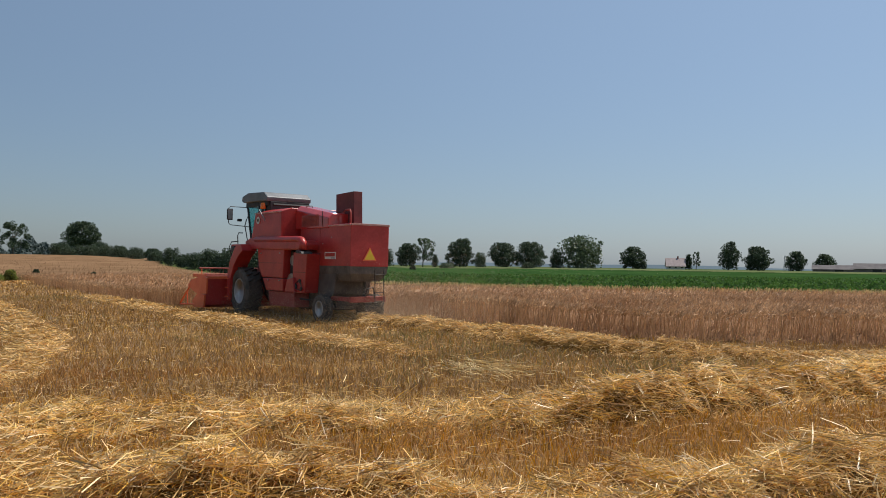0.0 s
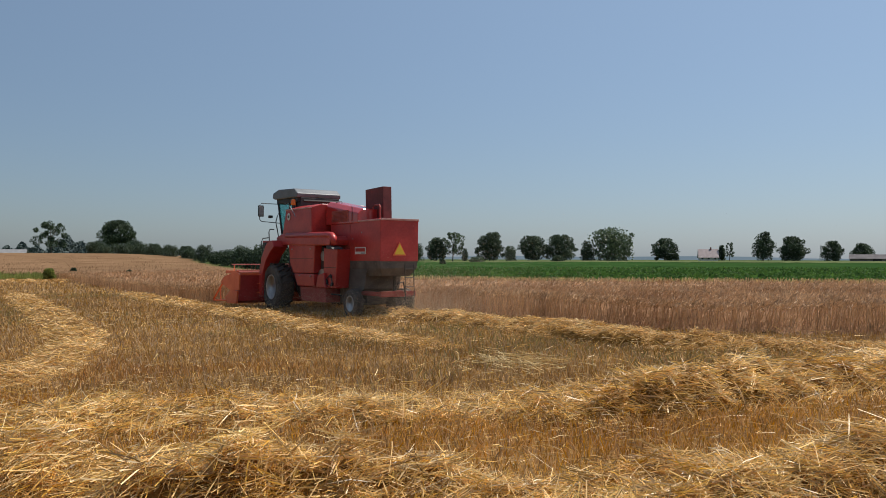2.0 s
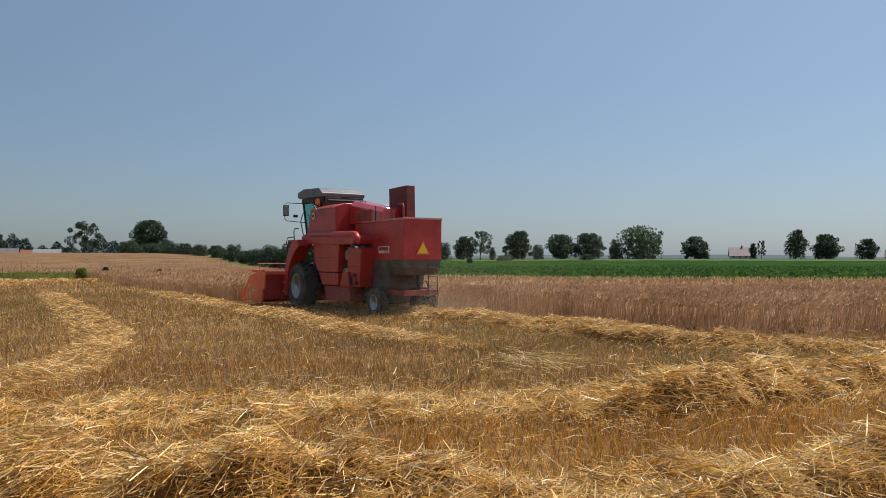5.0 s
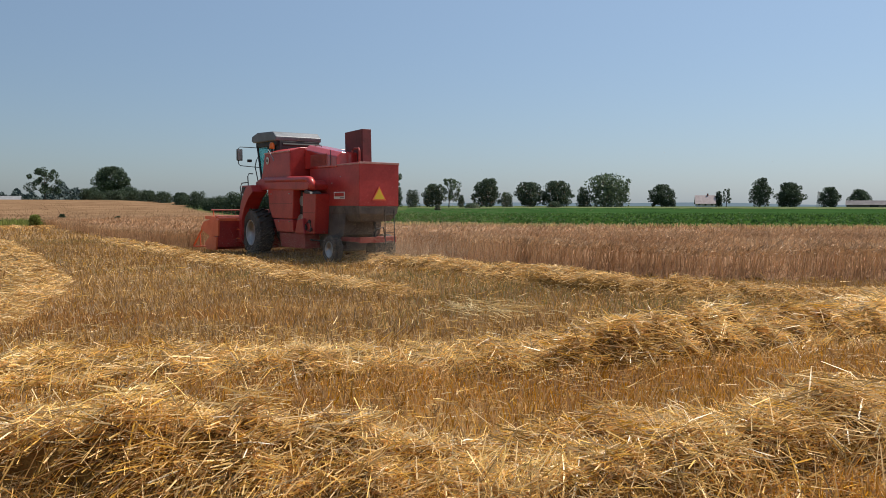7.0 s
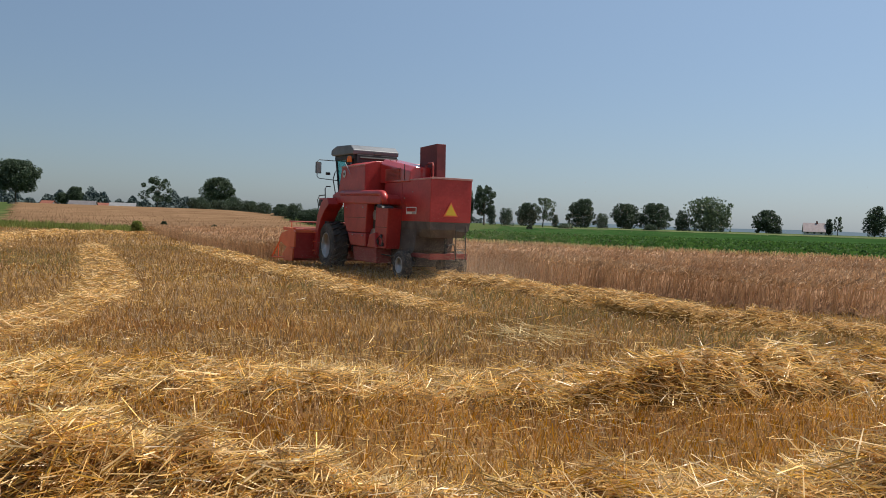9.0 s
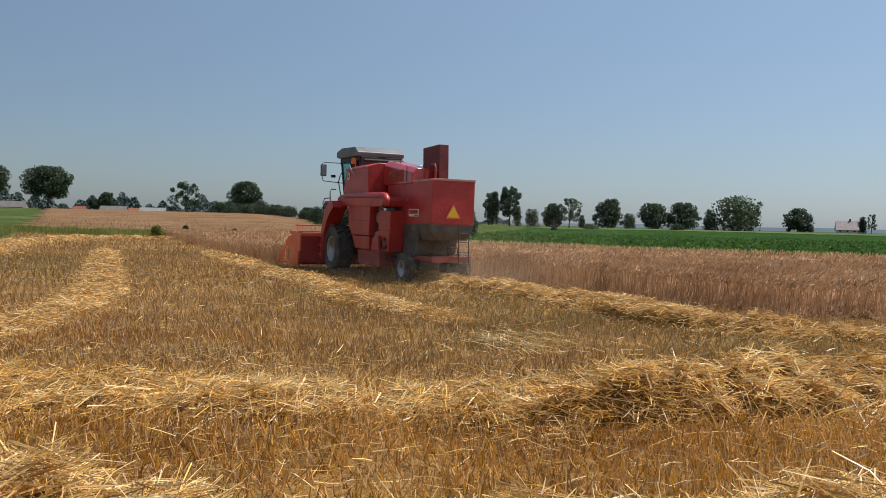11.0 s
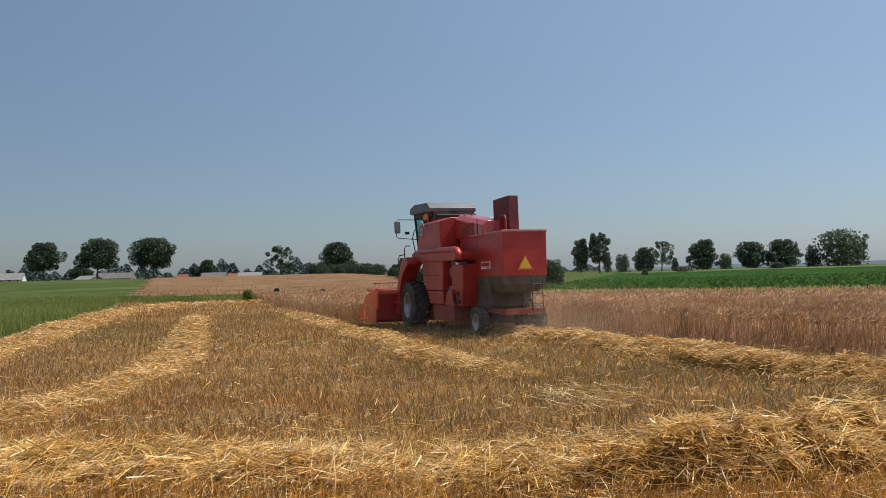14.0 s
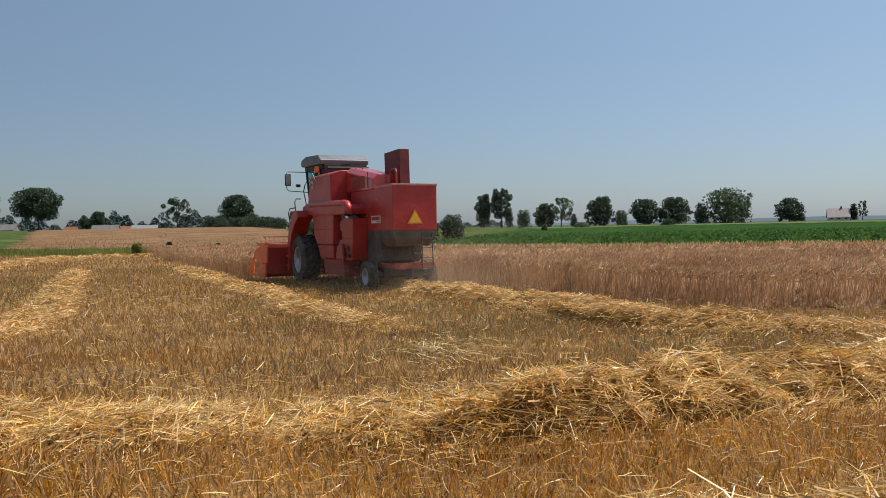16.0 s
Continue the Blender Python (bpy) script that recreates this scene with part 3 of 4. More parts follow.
def build_pale_patch():
    """Bleached straw pressed flat on the stubble."""
    rs = np.random.RandomState(170)
    n = 300
    x, y = 0.75 + rs.normal(0, 0.42, n), 11.6 + rs.normal(0, 0.5, n)
    ang = rs.normal(2.3, 0.5, n)
    base = np.stack([x, y, land(x, y) + rs.uniform(0.10, 0.17, n)], -1)
    way = np.stack([np.cos(ang), np.sin(ang), rs.normal(0, 0.15, n)], -1)
    tagged(ribbons("pale_straw", base, way, rs.uniform(0.12, 0.35, n), 0.008, M_PALE, bend=0.1, seed=171), "patch of bleached pale straw pressed onto stubble", "straw", kind="stuff")


build_pale_patch()


def wheat_edge(n, seed):
    """Extra stalks within a step of the cut border."""
    rs = np.random.RandomState(seed)
    p = np.array(WHEAT[1:8], float)
    seg = np.hypot(*np.diff(p, axis=0).T)
    s = np.concatenate([[0], np.cumsum(seg)])
    t = rs.uniform(0, s[-1], n)
    i = np.clip(np.searchsorted(s, t) - 1, 0, len(seg) - 1)
    d = np.diff(p, axis=0)[i] / seg[i][:, None]
    q = p[i] + d * (t - s[i])[:, None]
    off = rs.uniform(-0.12, 0.7, n)
    return q[:, 0] + d[:, 1] * off, q[:, 1] - d[:, 0] * off


def build_wheat():
    """Standing wheat: stalks with nodding ears, thick along the cut edge."""
    for k, (dens, wide, ear, x0, x1, y0, y1, lo, hi) in enumerate(((120, 0.010, 0.022, -14, 26, 16, 40, 0, 1), (14, 0.02, 0.045, -34, 50, 26, 74, 0, 1))):
        rs, x, y = scatter(x0, x1, y0, y1, dens, 80 + k)
        near = y < 33 + 0.0 * x
        keep = in_wheat(x, y) & seen(x, y) & (near if k == 0 else ~(near & (x > -14)))
        x, y = x[keep], y[keep]
        if k == 0:
            ex, ey = wheat_edge(9000, 85)
            x, y = np.concatenate([x, ex]), np.concatenate([y, ey])
        n = len(x)
        tall = (rs.uniform(0.56, 0.74, n) + 0.04 * np.sin(x * 1.1 + y * 0.6)) * (1 - 0.28 * smooth(y - 0.2 * np.abs(x), 22, 34))
        lean = np.stack([rs.normal(0.05, 0.16, n), rs.normal(-0.02, 0.16, n), np.ones(n)], -1)
        base = np.stack([x, y, land(x, y)], -1)
        if k == 0:
            st = ribbons("wheat_stalks", base, lean, tall, wide * rs.uniform(0.7, 1.3, n), M_WHEAT, seed=90)
            tagged(st, "ripe reddish-brown wheat stalks standing in the field", "wheat", kind="stuff")
        tip = base + lean / np.linalg.norm(lean, axis=1, keepdims=True) * tall[:, None]
        for c in range(2):
            droop = np.stack([rs.normal(0.35, 0.4, n), rs.normal(0, 0.4, n), rs.uniform(0.1, 0.9, n)], -1)
            er = ribbons("wheat_ears", tip - 0.02, droop, rs.uniform(0.08, 0.13, n) * (1 if k == 0 else 1.8), ear * rs.uniform(0.7, 1.3, n), M_WHEAT, seed=91 + c, taper=0.3)
            tagged(er, "ripe wheat ears nodding above the canopy", "wheat", kind="stuff")


build_wheat()


def build_green():
    rs, x, y = scatter(-60, -8, 8, 62, 60, 110)
    edge = (x + 20) * 0.797 + (y - 23.9) * 0.6
    keep = in_cereal(x, y) & (edge > -22) & seen(x, y, 2.0)
    keep &= rs.uniform(0, 1, len(x)) < np.exp(edge / 5.0) + 0.2
    x, y = x[keep], y[keep]
    n = len(x)
    base = np.stack([x, y, land(x, y)], -1)
    way = np.stack([rs.normal(0, 0.25, n), rs.normal(0, 0.25, n), np.ones(n)], -1)
    tagged(ribbons("cereal_blades", base, way, rs.uniform(0.35, 0.62, n), 0.02 * rs.uniform(0.6, 1.4, n), M_BLADE, bend=0.2, seed=111), "green cereal and grass blades along the field edge", "grass", kind="stuff")
    # weedy strip between stubble and far ripe field
    rs = np.random.RandomState(120)
    n = 9000
    f = rs.uniform(0, 1, n)
    x, y = -44 + 13.5 * f + rs.normal(0, 0.5, n), 57.3 - 1.4 * f + rs.normal(0, 0.9, n)
    base = np.stack([x, y, land(x, y)], -1)
    way = np.stack([rs.normal(0, 0.3, n), rs.normal(0, 0.3, n), np.ones(n)], -1)
    tagged(ribbons("verge_grass", base, way, rs.uniform(0.25, 0.72, n) * (0.75 + 0.2 * np.sin(f * 23) + 0.15 * np.sin(f * 61)), 0.03, M_BLADE, bend=0.2, seed=121), "weedy green grass strip between two fields", "grass", kind="stuff")
    # broad leaves of the row crop along its near border
    rs, x, y = scatter(-14, 75, 40, 110, 26, 130)
    keep = in_corn(x, y) & (rs.uniform(0, 1, len(x)) < np.exp(-(y - 42) / 34))
    x, y = x[keep], y[keep]
    c = np.stack([x, y, land(x, y) + rs.uniform(0.2, 0.62, len(x))], -1)
    tagged(leaves("crop_leaves", c, 0.13, M_CORNLEAF, seed=131), "broad dark green crop leaves along the field border", "crop", kind="stuff")
    # dry yellow verge between wheat and leafy crop
    rs = np.random.RandomState(140)
    n = 9000
    x = rs.uniform(-10, 45, n)
    y = np.interp(x, [-10, -3, 3, 9, 60], [50.5, 47.3, 44.8, 43.8, 40.3]) + rs.normal(0, 0.35, n)
    base = np.stack([x, y, land(x, y)], -1)
    way = np.stack([rs.normal(0, 0.3, n), rs.normal(0, 0.3, n), np.ones(n)], -1)
    tagged(ribbons("dry_verge_grass", base, way, rs.uniform(0.42, 0.72, n), 0.045, M_PALE, seed=141), "dry yellow grass along the wheat's far border", "grass", kind="stuff")


build_green()


def build_far_ears():
    """Ears roughening the far ripe field."""
    rs, x, y = scatter(-110, -20, 56, 170, 2.0, 160)
    keep = in_ripe(x, y) & (rs.uniform(0, 1, len(x)) < np.exp(-(y - 57) / 45))
    x, y = x[keep], y[keep]
    n = len(x)
    base = np.stack([x, y, land(x, y) + 0.43], -1)
    way = np.stack([rs.normal(0, 0.5, n), rs.normal(0, 0.5, n), np.ones(n)], -1)
    tagged(ribbons("grain_ears", base, way, rs.uniform(0.10, 0.19, n), 0.055, M_FAREAR, seed=161), "ripe ears over the far grain field", "wheat", kind="stuff")


build_far_ears()


# ---- trees and bushes ----
def spot(az, dist):
    x, y = dist * math.sin(radians(az)), dist * math.cos(radians(az))
    return x, y, float(land(x, y))


def tree(az, dist, high, wide, seed, kind="oak", mat=None, clear=0.07):
    """Tapered trunk with limbs and an uneven crown of leaf clumps."""
    rs = np.random.RandomState(seed)
    x, y, z = spot(az, dist)
    top = new("tree" if kind != "bush" else "bush")
    top.location = (x, y, z)
    mat = mat or M_LEAF
    bushy = kind == "bush"
    clear = 0.26 if kind == "airy" else clear
    trunk = B()
    r0 = max(0.05, high * (0.022 if not bushy else 0.012))
    lean = rs.normal(0, 0.03, 2) * high
    stem = [(0, 0, -0.1), (lean[0] * 0.4, lean[1] * 0.4, high * 0.3), (lean[0], lean[1], high * 0.82)]
    tube(trunk, stem, r0, 7, r0 * 0.25)
    lobes = []
    count = {"oak": 34, "airy": 19, "bush": 18, "tall": 20}[kind]
    squash = min(1.0, 0.9 * high / wide)
    for i in range(count):
        a = i * 2.4 + rs.uniform(-0.5, 0.5)
        f = (i + 0.5) / count
        shape = {"oak": math.sin(math.pi * (0.22 + 0.66 * f)), "airy": math.sin(math.pi * (0.25 + 0.6 * f)), "bush": math.sqrt(1 - (0.85 * f) ** 2), "tall": math.sin(math.pi * (0.3 + 0.6 * f)) * 0.95}[kind]
        size = wide * {"oak": 0.125, "airy": 0.11, "bush": 0.18, "tall": 0.155}[kind] * rs.uniform(0.55, 1.5)
        spread = max(0.0, wide / 2 * shape - size * 0.75) * math.sqrt(rs.uniform(0.2, 1.25))
        lo = clear if not bushy else 0.0
        zz = high * (lo + (1 - lo) * f)
        zz = min(max(zz, high * lo + size * squash * 0.7), high - size * squash * rs.uniform(0.85, 1.1))
        c = np.array([spread * math.cos(a) + lean[0] * f, spread * math.sin(a) + lean[1] * f, zz])
        lobes.append((c, size))
        if i % 2 == 0:
            tube(trunk, [(lean[0] * 0.5, lean[1] * 0.5, max(high * clear * 0.9, zz * 0.55)), tuple(c * np.array([0.6, 0.6, 0.9])), tuple(c)], r0 * 0.42, 5, r0 * 0.08)
    part("trunk", trunk, M_BARK, top)
    pts = []
    for c, s in lobes:
        n = int({"oak": 135, "airy": 130, "bush": 85, "tall": 120}[kind] * (2.0 if high > 15 else 1.0) * (0.5 + 0.5 * (s / (0.14 * wide)) ** 2))
        v = rs.normal(size=(n, 3))
        v /= np.linalg.norm(v, axis=1, keepdims=True)
        rad = rs.uniform(0.35, 1.12, (n, 1)) ** 0.6
        q = c + v * rad * s * np.array([1, 1, squash])
        pts.append(q)
    if kind != "airy":
        # inner foliage that closes the middle of the crown
        n = 700
        v = rs.normal(size=(n, 3))
        v *= (rs.uniform(0, 1, (n, 1)) ** 0.33) / np.linalg.norm(v, axis=1, keepdims=True)
        lo = 0.0 if bushy else clear
        pts.append(np.array([lean[0] * 0.5, lean[1] * 0.5, high * (lo + 0.46 * (1 - lo))]) + v * np.array([0.40 * wide, 0.40 * wide, 0.42 * high * (1 - lo)]))
    pts = np.concatenate(pts)
    pts[:, 2] = np.clip(pts[:, 2], 0.05 * high if bushy else clear * high * 0.7, high * 1.02)
    sizes = np.full(len(pts), max(0.10, (0.022 if high > 15 else 0.030) * (high * wide) ** 0.5))
    if kind != "airy":
        sizes[-700:] *= 1.5
    leaves("crown", pts, sizes, mat, seed + 1, top)
    label = {"oak": "broad dark green field tree with a full crown", "airy": "open-crowned tree with gaps between its limbs", "bush": "dense dark green bush at the field border", "tall": "upright dark green tree beside the fields"}[kind]
    if mat is M_LEAFPALE:
        label = "large pale grey-green willow bush beside the crop" if bushy else "pale green tree with a loose crown"
    return tagged(top, label, "bush" if bushy else "tree", group="hedge bushes" if bushy else "field trees")


tree(-44.05, 400, 18.6, 17.5, 400, "oak", clear=0.32)
tree(-40.85, 400, 20.3, 19.5, 407, "oak", clear=0.32)
tree(-37.3, 390, 19.8, 22.0, 414, "oak", clear=0.32)
tree(-33.98, 700, 17.3, 14.7, 421, "oak", clear=0.32)
tree(-34.73, 700, 12.2, 10.2, 428, "oak", clear=0.32)
tree(-28.75, 421, 16.7, 16.7, 435, "airy")
tree(-24.69, 401, 17.0, 17.8, 442, "oak", clear=0.32)
tree(-6.98, 302, 13.0, 6.5, 449, "tall")
tree(-5.69, 302, 14.9, 9.5, 456, "airy")
tree(-5.17, 297, 7.3, 3.8, 463, "bush")
tree(-4.09, 292, 6.7, 6.3, 470, "bush")
tree(-2.66, 322, 9.8, 9.3, 477, "oak")
tree(-1.47, 322, 12.1, 10.2, 484, "airy", M_LEAFPALE)
tree(-0.58, 322, 5.6, 3.2, 491, "bush")
tree(1.25, 332, 12.4, 12.5, 498, "oak")
tree(2.75, 332, 6.7, 6.2, 505, "bush", M_LEAFPALE)
tree(4.36, 332, 10.8, 12.8, 512, "oak")
tree(6.28, 332, 11.2, 14.4, 519, "oak")
tree(10.05, 242, 10.6, 15.6, 526, "bush", M_LEAFPALE)
tree(8.27, 242, 6.6, 5.2, 533, "bush")
tree(13.63, 382, 11.1, 12.3, 540, "oak")
tree(0.29, 192, 1.8, 4.7, 547, "bush", M_LEAFPALE)
tree(6.18, 202, 2.0, 3.8, 554, "bush")
tree(-2.17, 152, 1.3, 1.3, 561, "bush")
tree(-12.42, 79, 3.2, 1.9, 568, "bush")
tree(-10.92, 80, 3.2, 1.9, 575, "bush")
tree(-9.63, 80, 3.3, 2.3, 582, "bush")
tree(-7.87, 80, 2.9, 2.8, 589, "bush")
tree(17.40, 400, 8.0, 4.6, 596, "tall")
tree(20.06, 350, 12.5, 9.6, 603, "tall")
tree(21.94, 360, 10.7, 12.2, 610, "oak")
tree(24.32, 380, 9.3, 9.2, 617, "oak")
tree(26.01, 500, 10.4, 12.1, 624, "oak")
tree(14.42, 380, 4.3, 3.8, 631, "bush")
tree(17.92, 390, 9.0, 4.5, 638, "airy", M_LEAFPALE)
tree(-26.28, 290, 4.7, 5.7, 645, "bush")
tree(-25.54, 280, 3.5, 5.5, 652, "bush")
tree(-24.24, 260, 3.7, 6.1, 659, "bush")
tree(-23.31, 240, 3.6, 6.1, 666, "bush")
tree(-22.43, 220, 3.6, 5.6, 673, "bush")
tree(-21.43, 200, 3.3, 5.5, 680, "bush")
tree(-20.35, 330, 4.7, 8.0, 687, "oak")
tree(-19.18, 150, 3.5, 3.8, 694, "bush")
tree(-17.57, 130, 2.7, 4.3, 701, "bush")
tree(-16.56, 115, 3.3, 3.8, 708, "bush")
tree(-15.03, 100, 3.4, 3.9, 715, "bush")
tree(-13.63, 90, 3.5, 4.2, 722, "bush")
tree(-18.32, 140, 2.4, 3.5, 729, "bush")
tree(-20.16, 175, 2.4, 4.1, 736, "bush")
tree(-14.32, 92, 2.8, 2.7, 743, "bush")
tree(-12.76, 84, 2.9, 2.5, 750, "bush")
tree(-15.86, 106, 2.7, 2.7, 757, "bush")
tree(-28.86, 61, 0.9, 0.8, 764, "bush", M_BLADE)
tree(-25.83, 351, 6.2, 6.6, 771, "bush")
tree(-24.85, 300, 4.2, 5.4, 806, "bush")
tree(-23.61, 341, 6.5, 8.3, 778, "bush")
tree(-22.39, 331, 5.0, 6.7, 785, "bush")
tree(-41.65, 600, 9.9, 9.7, 792, "oak", clear=0.32)
tree(-42.15, 600, 11.5, 11.6, 799, "oak", clear=0.32)
tree(-7.19, 301, 12.1, 6.5, 813, "airy")
tree(-5.72, 301, 14.3, 9.5, 820, "airy")


def belt(name, az0, az1, dist, high, n, mat, label, seed):
    """A far wood: one mass of leaf clumps with an uneven top."""
    rs = np.random.RandomState(seed)
    az = np.radians(rs.uniform(az0, az1, n))
    d = dist * rs.uniform(0.94, 1.06, n)
    x, y = d * np.sin(az), d * np.cos(az)
    prof = high * (0.62 + 0.2 * np.sin(az * 61 + seed) + 0.16 * np.sin(az * 149 + 2 * seed) + 0.14 * np.sin(az * 411))
    z = land(x, y) + np.maximum(1, prof) * rs.uniform(0, 1, n) ** 0.7
    tagged(leaves(name, np.stack([x, y, z], -1), high * 0.08, mat, seed), label, "woodland", kind="stuff")


belt("far_wood", -54, -25, 950, 22, 22000, M_FAR, "distant belt of woodland, haze painted into its bluish green", 301)
belt("far_wood", -26, -6, 1300, 14, 12000, M_FAR, "distant low line of haze-tinted trees on the horizon", 302)


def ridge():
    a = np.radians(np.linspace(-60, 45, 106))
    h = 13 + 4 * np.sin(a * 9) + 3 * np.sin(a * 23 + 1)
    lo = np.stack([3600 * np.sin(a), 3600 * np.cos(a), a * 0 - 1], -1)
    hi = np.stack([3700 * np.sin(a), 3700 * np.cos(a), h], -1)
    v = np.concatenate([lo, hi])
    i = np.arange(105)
    tagged(sheet("backdrop", v, np.stack([i, i + 1, i + 107, i + 106], -1), M_HILL, smooth=True), "wooded rise on the horizon, painted in haze blue", "hill", kind="structure")


ridge()


# ---- farm buildings ----
def barn(az, dist, length, width, eave, ridge_h, turn, roof_mat, wall_mat, name="barn", windows=0, label="", chimney=False):
    x, y, z = spot(az, dist)
    top = new(name)
    top.matrix_world = pose(x, y, z, 0, 0, turn)
    hl, hw = length / 2, width / 2
    bm = B()
    prism(bm, [(-hw, -0.2), (hw, -0.2), (hw, eave), (0, ridge_h - 0.15), (-hw, eave)], -hl, hl)
    part("wall", bm, wall_mat, top)
    bm = B()
    o = 0.5
    k = (ridge_h - eave) / hw
    prism(bm, [(-hw - o, eave - o * k), (0, ridge_h), (hw + o, eave - o * k), (hw + o, eave - o * k + 0.2), (0, ridge_h + 0.25), (-hw - o, eave - o * k + 0.2)], -hl - 0.4, hl + 0.4)
    roof = part("roof", bm, roof_mat, top)
    if chimney:
        part("chimney", box(B(), hl * 0.2, hl * 0.2 + 0.7, -0.4, 0.4, ridge_h - 0.6, ridge_h + 1.1, 0.04), M_TILE, roof)
    for i in range(windows):
        wx = -hl + length * (i + 0.5) / windows
        for zz in ((1.0,) if eave < 4 else (1.0, 3.7)):
            w = part("window", box(B(), wx - 0.6, wx + 0.6, -hw - 0.08, -hw + 0.02, zz, zz + 1.4, 0.02), M_WHITE, top)
            part("pane", box(B(), wx - 0.48, wx + 0.48, -hw - 0.1, -hw - 0.05, zz + 0.12, zz + 1.28), M_PANE, w)
    if not windows:
        part("door", box(B(), -1.8, 1.8, -hw - 0.1, -hw + 0.02, 0, min(3.0, eave - 0.2), 0.03), M_DARK, top)
    return tagged(top, label, "house" if windows else "barn", group="farm buildings")


barn(-45.92, 480, 12, 8, 2.6, 5.8, 30, M_SHEETROOF, M_PLASTER, "farmhouse", 3, "white farmhouse with a pale grey roof behind the fields", False)
barn(-39.77, 520, 21, 11, 2.2, 5.4, 20, M_GREYROOF, M_WALL, label="long grey-roofed barn behind the fields")
barn(-41.46, 520, 14, 9, 1.9, 4.0, -10, M_SHEETROOF, M_WALL, label="low pale-roofed farm shed behind the fields")
barn(-35.52, 620, 8, 8, 2.2, 4.4, 12, M_TILE, M_WALL, label="barn with a red tiled roof")
barn(-33.45, 601, 17, 10, 2.2, 5.0, 22, M_GREYROOF, M_WALL, label="long low grey-roofed livestock barn")
barn(-32.23, 641, 8, 8, 2.2, 4.4, 30, M_TILE, M_WALL, label="barn with a red tiled roof")
barn(-30.99, 601, 17, 10, 2.0, 4.6, 24, M_SHEETROOF, M_WALL, label="long low livestock barn with a pale sheet roof")
barn(16.53, 400, 8.6, 8, 2.2, 5.8, -12, M_PINKROOF, M_PLASTER, "farmhouse", 3, "small farmhouse with a steep faded pink roof", True)
barn(26.85, 420, 23, 8, 1.6, 3.4, -26, M_GREYROOF, M_WALL, label="low grey-roofed farm shed beside trees")
barn(29.01, 400, 18, 9, 2.0, 4.2, -28, M_GREYROOF, M_WALL, label="grey-roofed barn behind the leafy crop")


def mast(az, dist, high):
    x, y, z = spot(az, dist)
    top = new("lattice_mast")
    top.location = (x, y, z)
    w = high * 0.07
    for sx, sy in ((-1, -1), (1, -1), (1, 1), (-1, 1)):
        part("leg", tube(B(), [(sx * w, sy * w, 0), (sx * w * 0.15, sy * w * 0.15, high)], 0.12, 5), M_STEEL, top)
    for k in range(6):
        f, g = k / 6, (k + 1) / 6
        a, b = w * (1 - 0.85 * f), w * (1 - 0.85 * g)
        part("brace", tube(B(), [(-a, -a, high * f), (b, -b, high * g)], 0.06, 4), M_STEEL, top)
        part("brace", tube(B(), [(a, -a, high * f), (-b, -b, high * g)], 0.06, 4), M_STEEL, top)
    for z0 in (0.78, 0.92):
        part("cross_arm", tube(B(), [(-w * 1.3, 0, high * z0), (w * 1.3, 0, high * z0)], 0.09, 4), M_STEEL, top)
    return tagged(top, "thin grey steel lattice mast on the horizon", "mast")


mast(23.6, 700, 13.0)


for k, (az, d, wh) in enumerate(((-24.0, 70.0, 0.62), (-27.4, 76.5, 0.7))):
    tree(az, d, wh, 0.55, 800 + k, "bush")


# ---- the combine harvester: x to its right, y ahead from its rear wall, z up ----
def wheel(parent, x, y, r, width, rim_r, out, lugs):
    """A wheel with a lugged tyre and a dished white rim; out is -1 where its face looks to the left."""
    w = new("wheel")
    w.parent = parent
    w.location = (x, y, r)
    h = width / 2
    bm = lathe(B(), [(-h * 0.8, rim_r), (-h, rim_r + 0.05), (-h, r * 0.86), (-h * 0.8, r * 0.97), (0, r), (h * 0.8, r * 0.97), (h, r * 0.86), (h, rim_r + 0.05), (h * 0.8, rim_r)], 40)
    bmesh.ops.recalc_face_normals(bm, faces=bm.faces)
    part("tyre", bm, M_TYRE, w, "dusty black rubber tyre")
    first = None
    for k in range(lugs):
        a = k * math.tau / lugs
        for sgn in (-1, 1):
            if first is None:
                first = part("lug", box(B(), -0.02, h * 0.95, -0.03, 0.03, r * 0.94, r + 0.03, 0.006, Matrix.Rotation(0.5, 4, "Z")), M_TYRE, w)
                ob = first
            else:
                ob = new("lug", first.data)
                ob.parent = w
            ob.matrix_basis = Matrix.Rotation(a + (0.5 * math.tau / lugs if sgn > 0 else 0), 4, "X") @ Matrix.Rotation(0 if sgn > 0 else math.pi, 4, "Z")
    for k in range(0 if lugs else 3):
        xx = (k - 1) * h * 0.6
        rib = lathe(B(), [(xx - 0.03, r * 0.95), (xx - 0.025, r + 0.012), (xx + 0.025, r + 0.012), (xx + 0.03, r * 0.95)], 40)
        bmesh.ops.recalc_face_normals(rib, faces=rib.faces)
        part("tread_rib", rib, M_TYRE, w)
    o = out
    bm = lathe(B(), [(o * h * 0.86, rim_r + 0.03), (o * h * 0.9, rim_r * 0.97), (o * h * 0.55, rim_r * 0.86), (o * h * 0.45, rim_r * 0.55), (o * h * 0.6, rim_r * 0.42), (o * h * 0.62, rim_r * 0.22), (o * h * 0.85, rim_r * 0.2), (o * h * 0.85, 0.01)], 32)
    bmesh.ops.recalc_face_normals(bm, faces=bm.faces)
    part("rim", bm, M_RIM, w, "white painted dished rim", True)
    return w


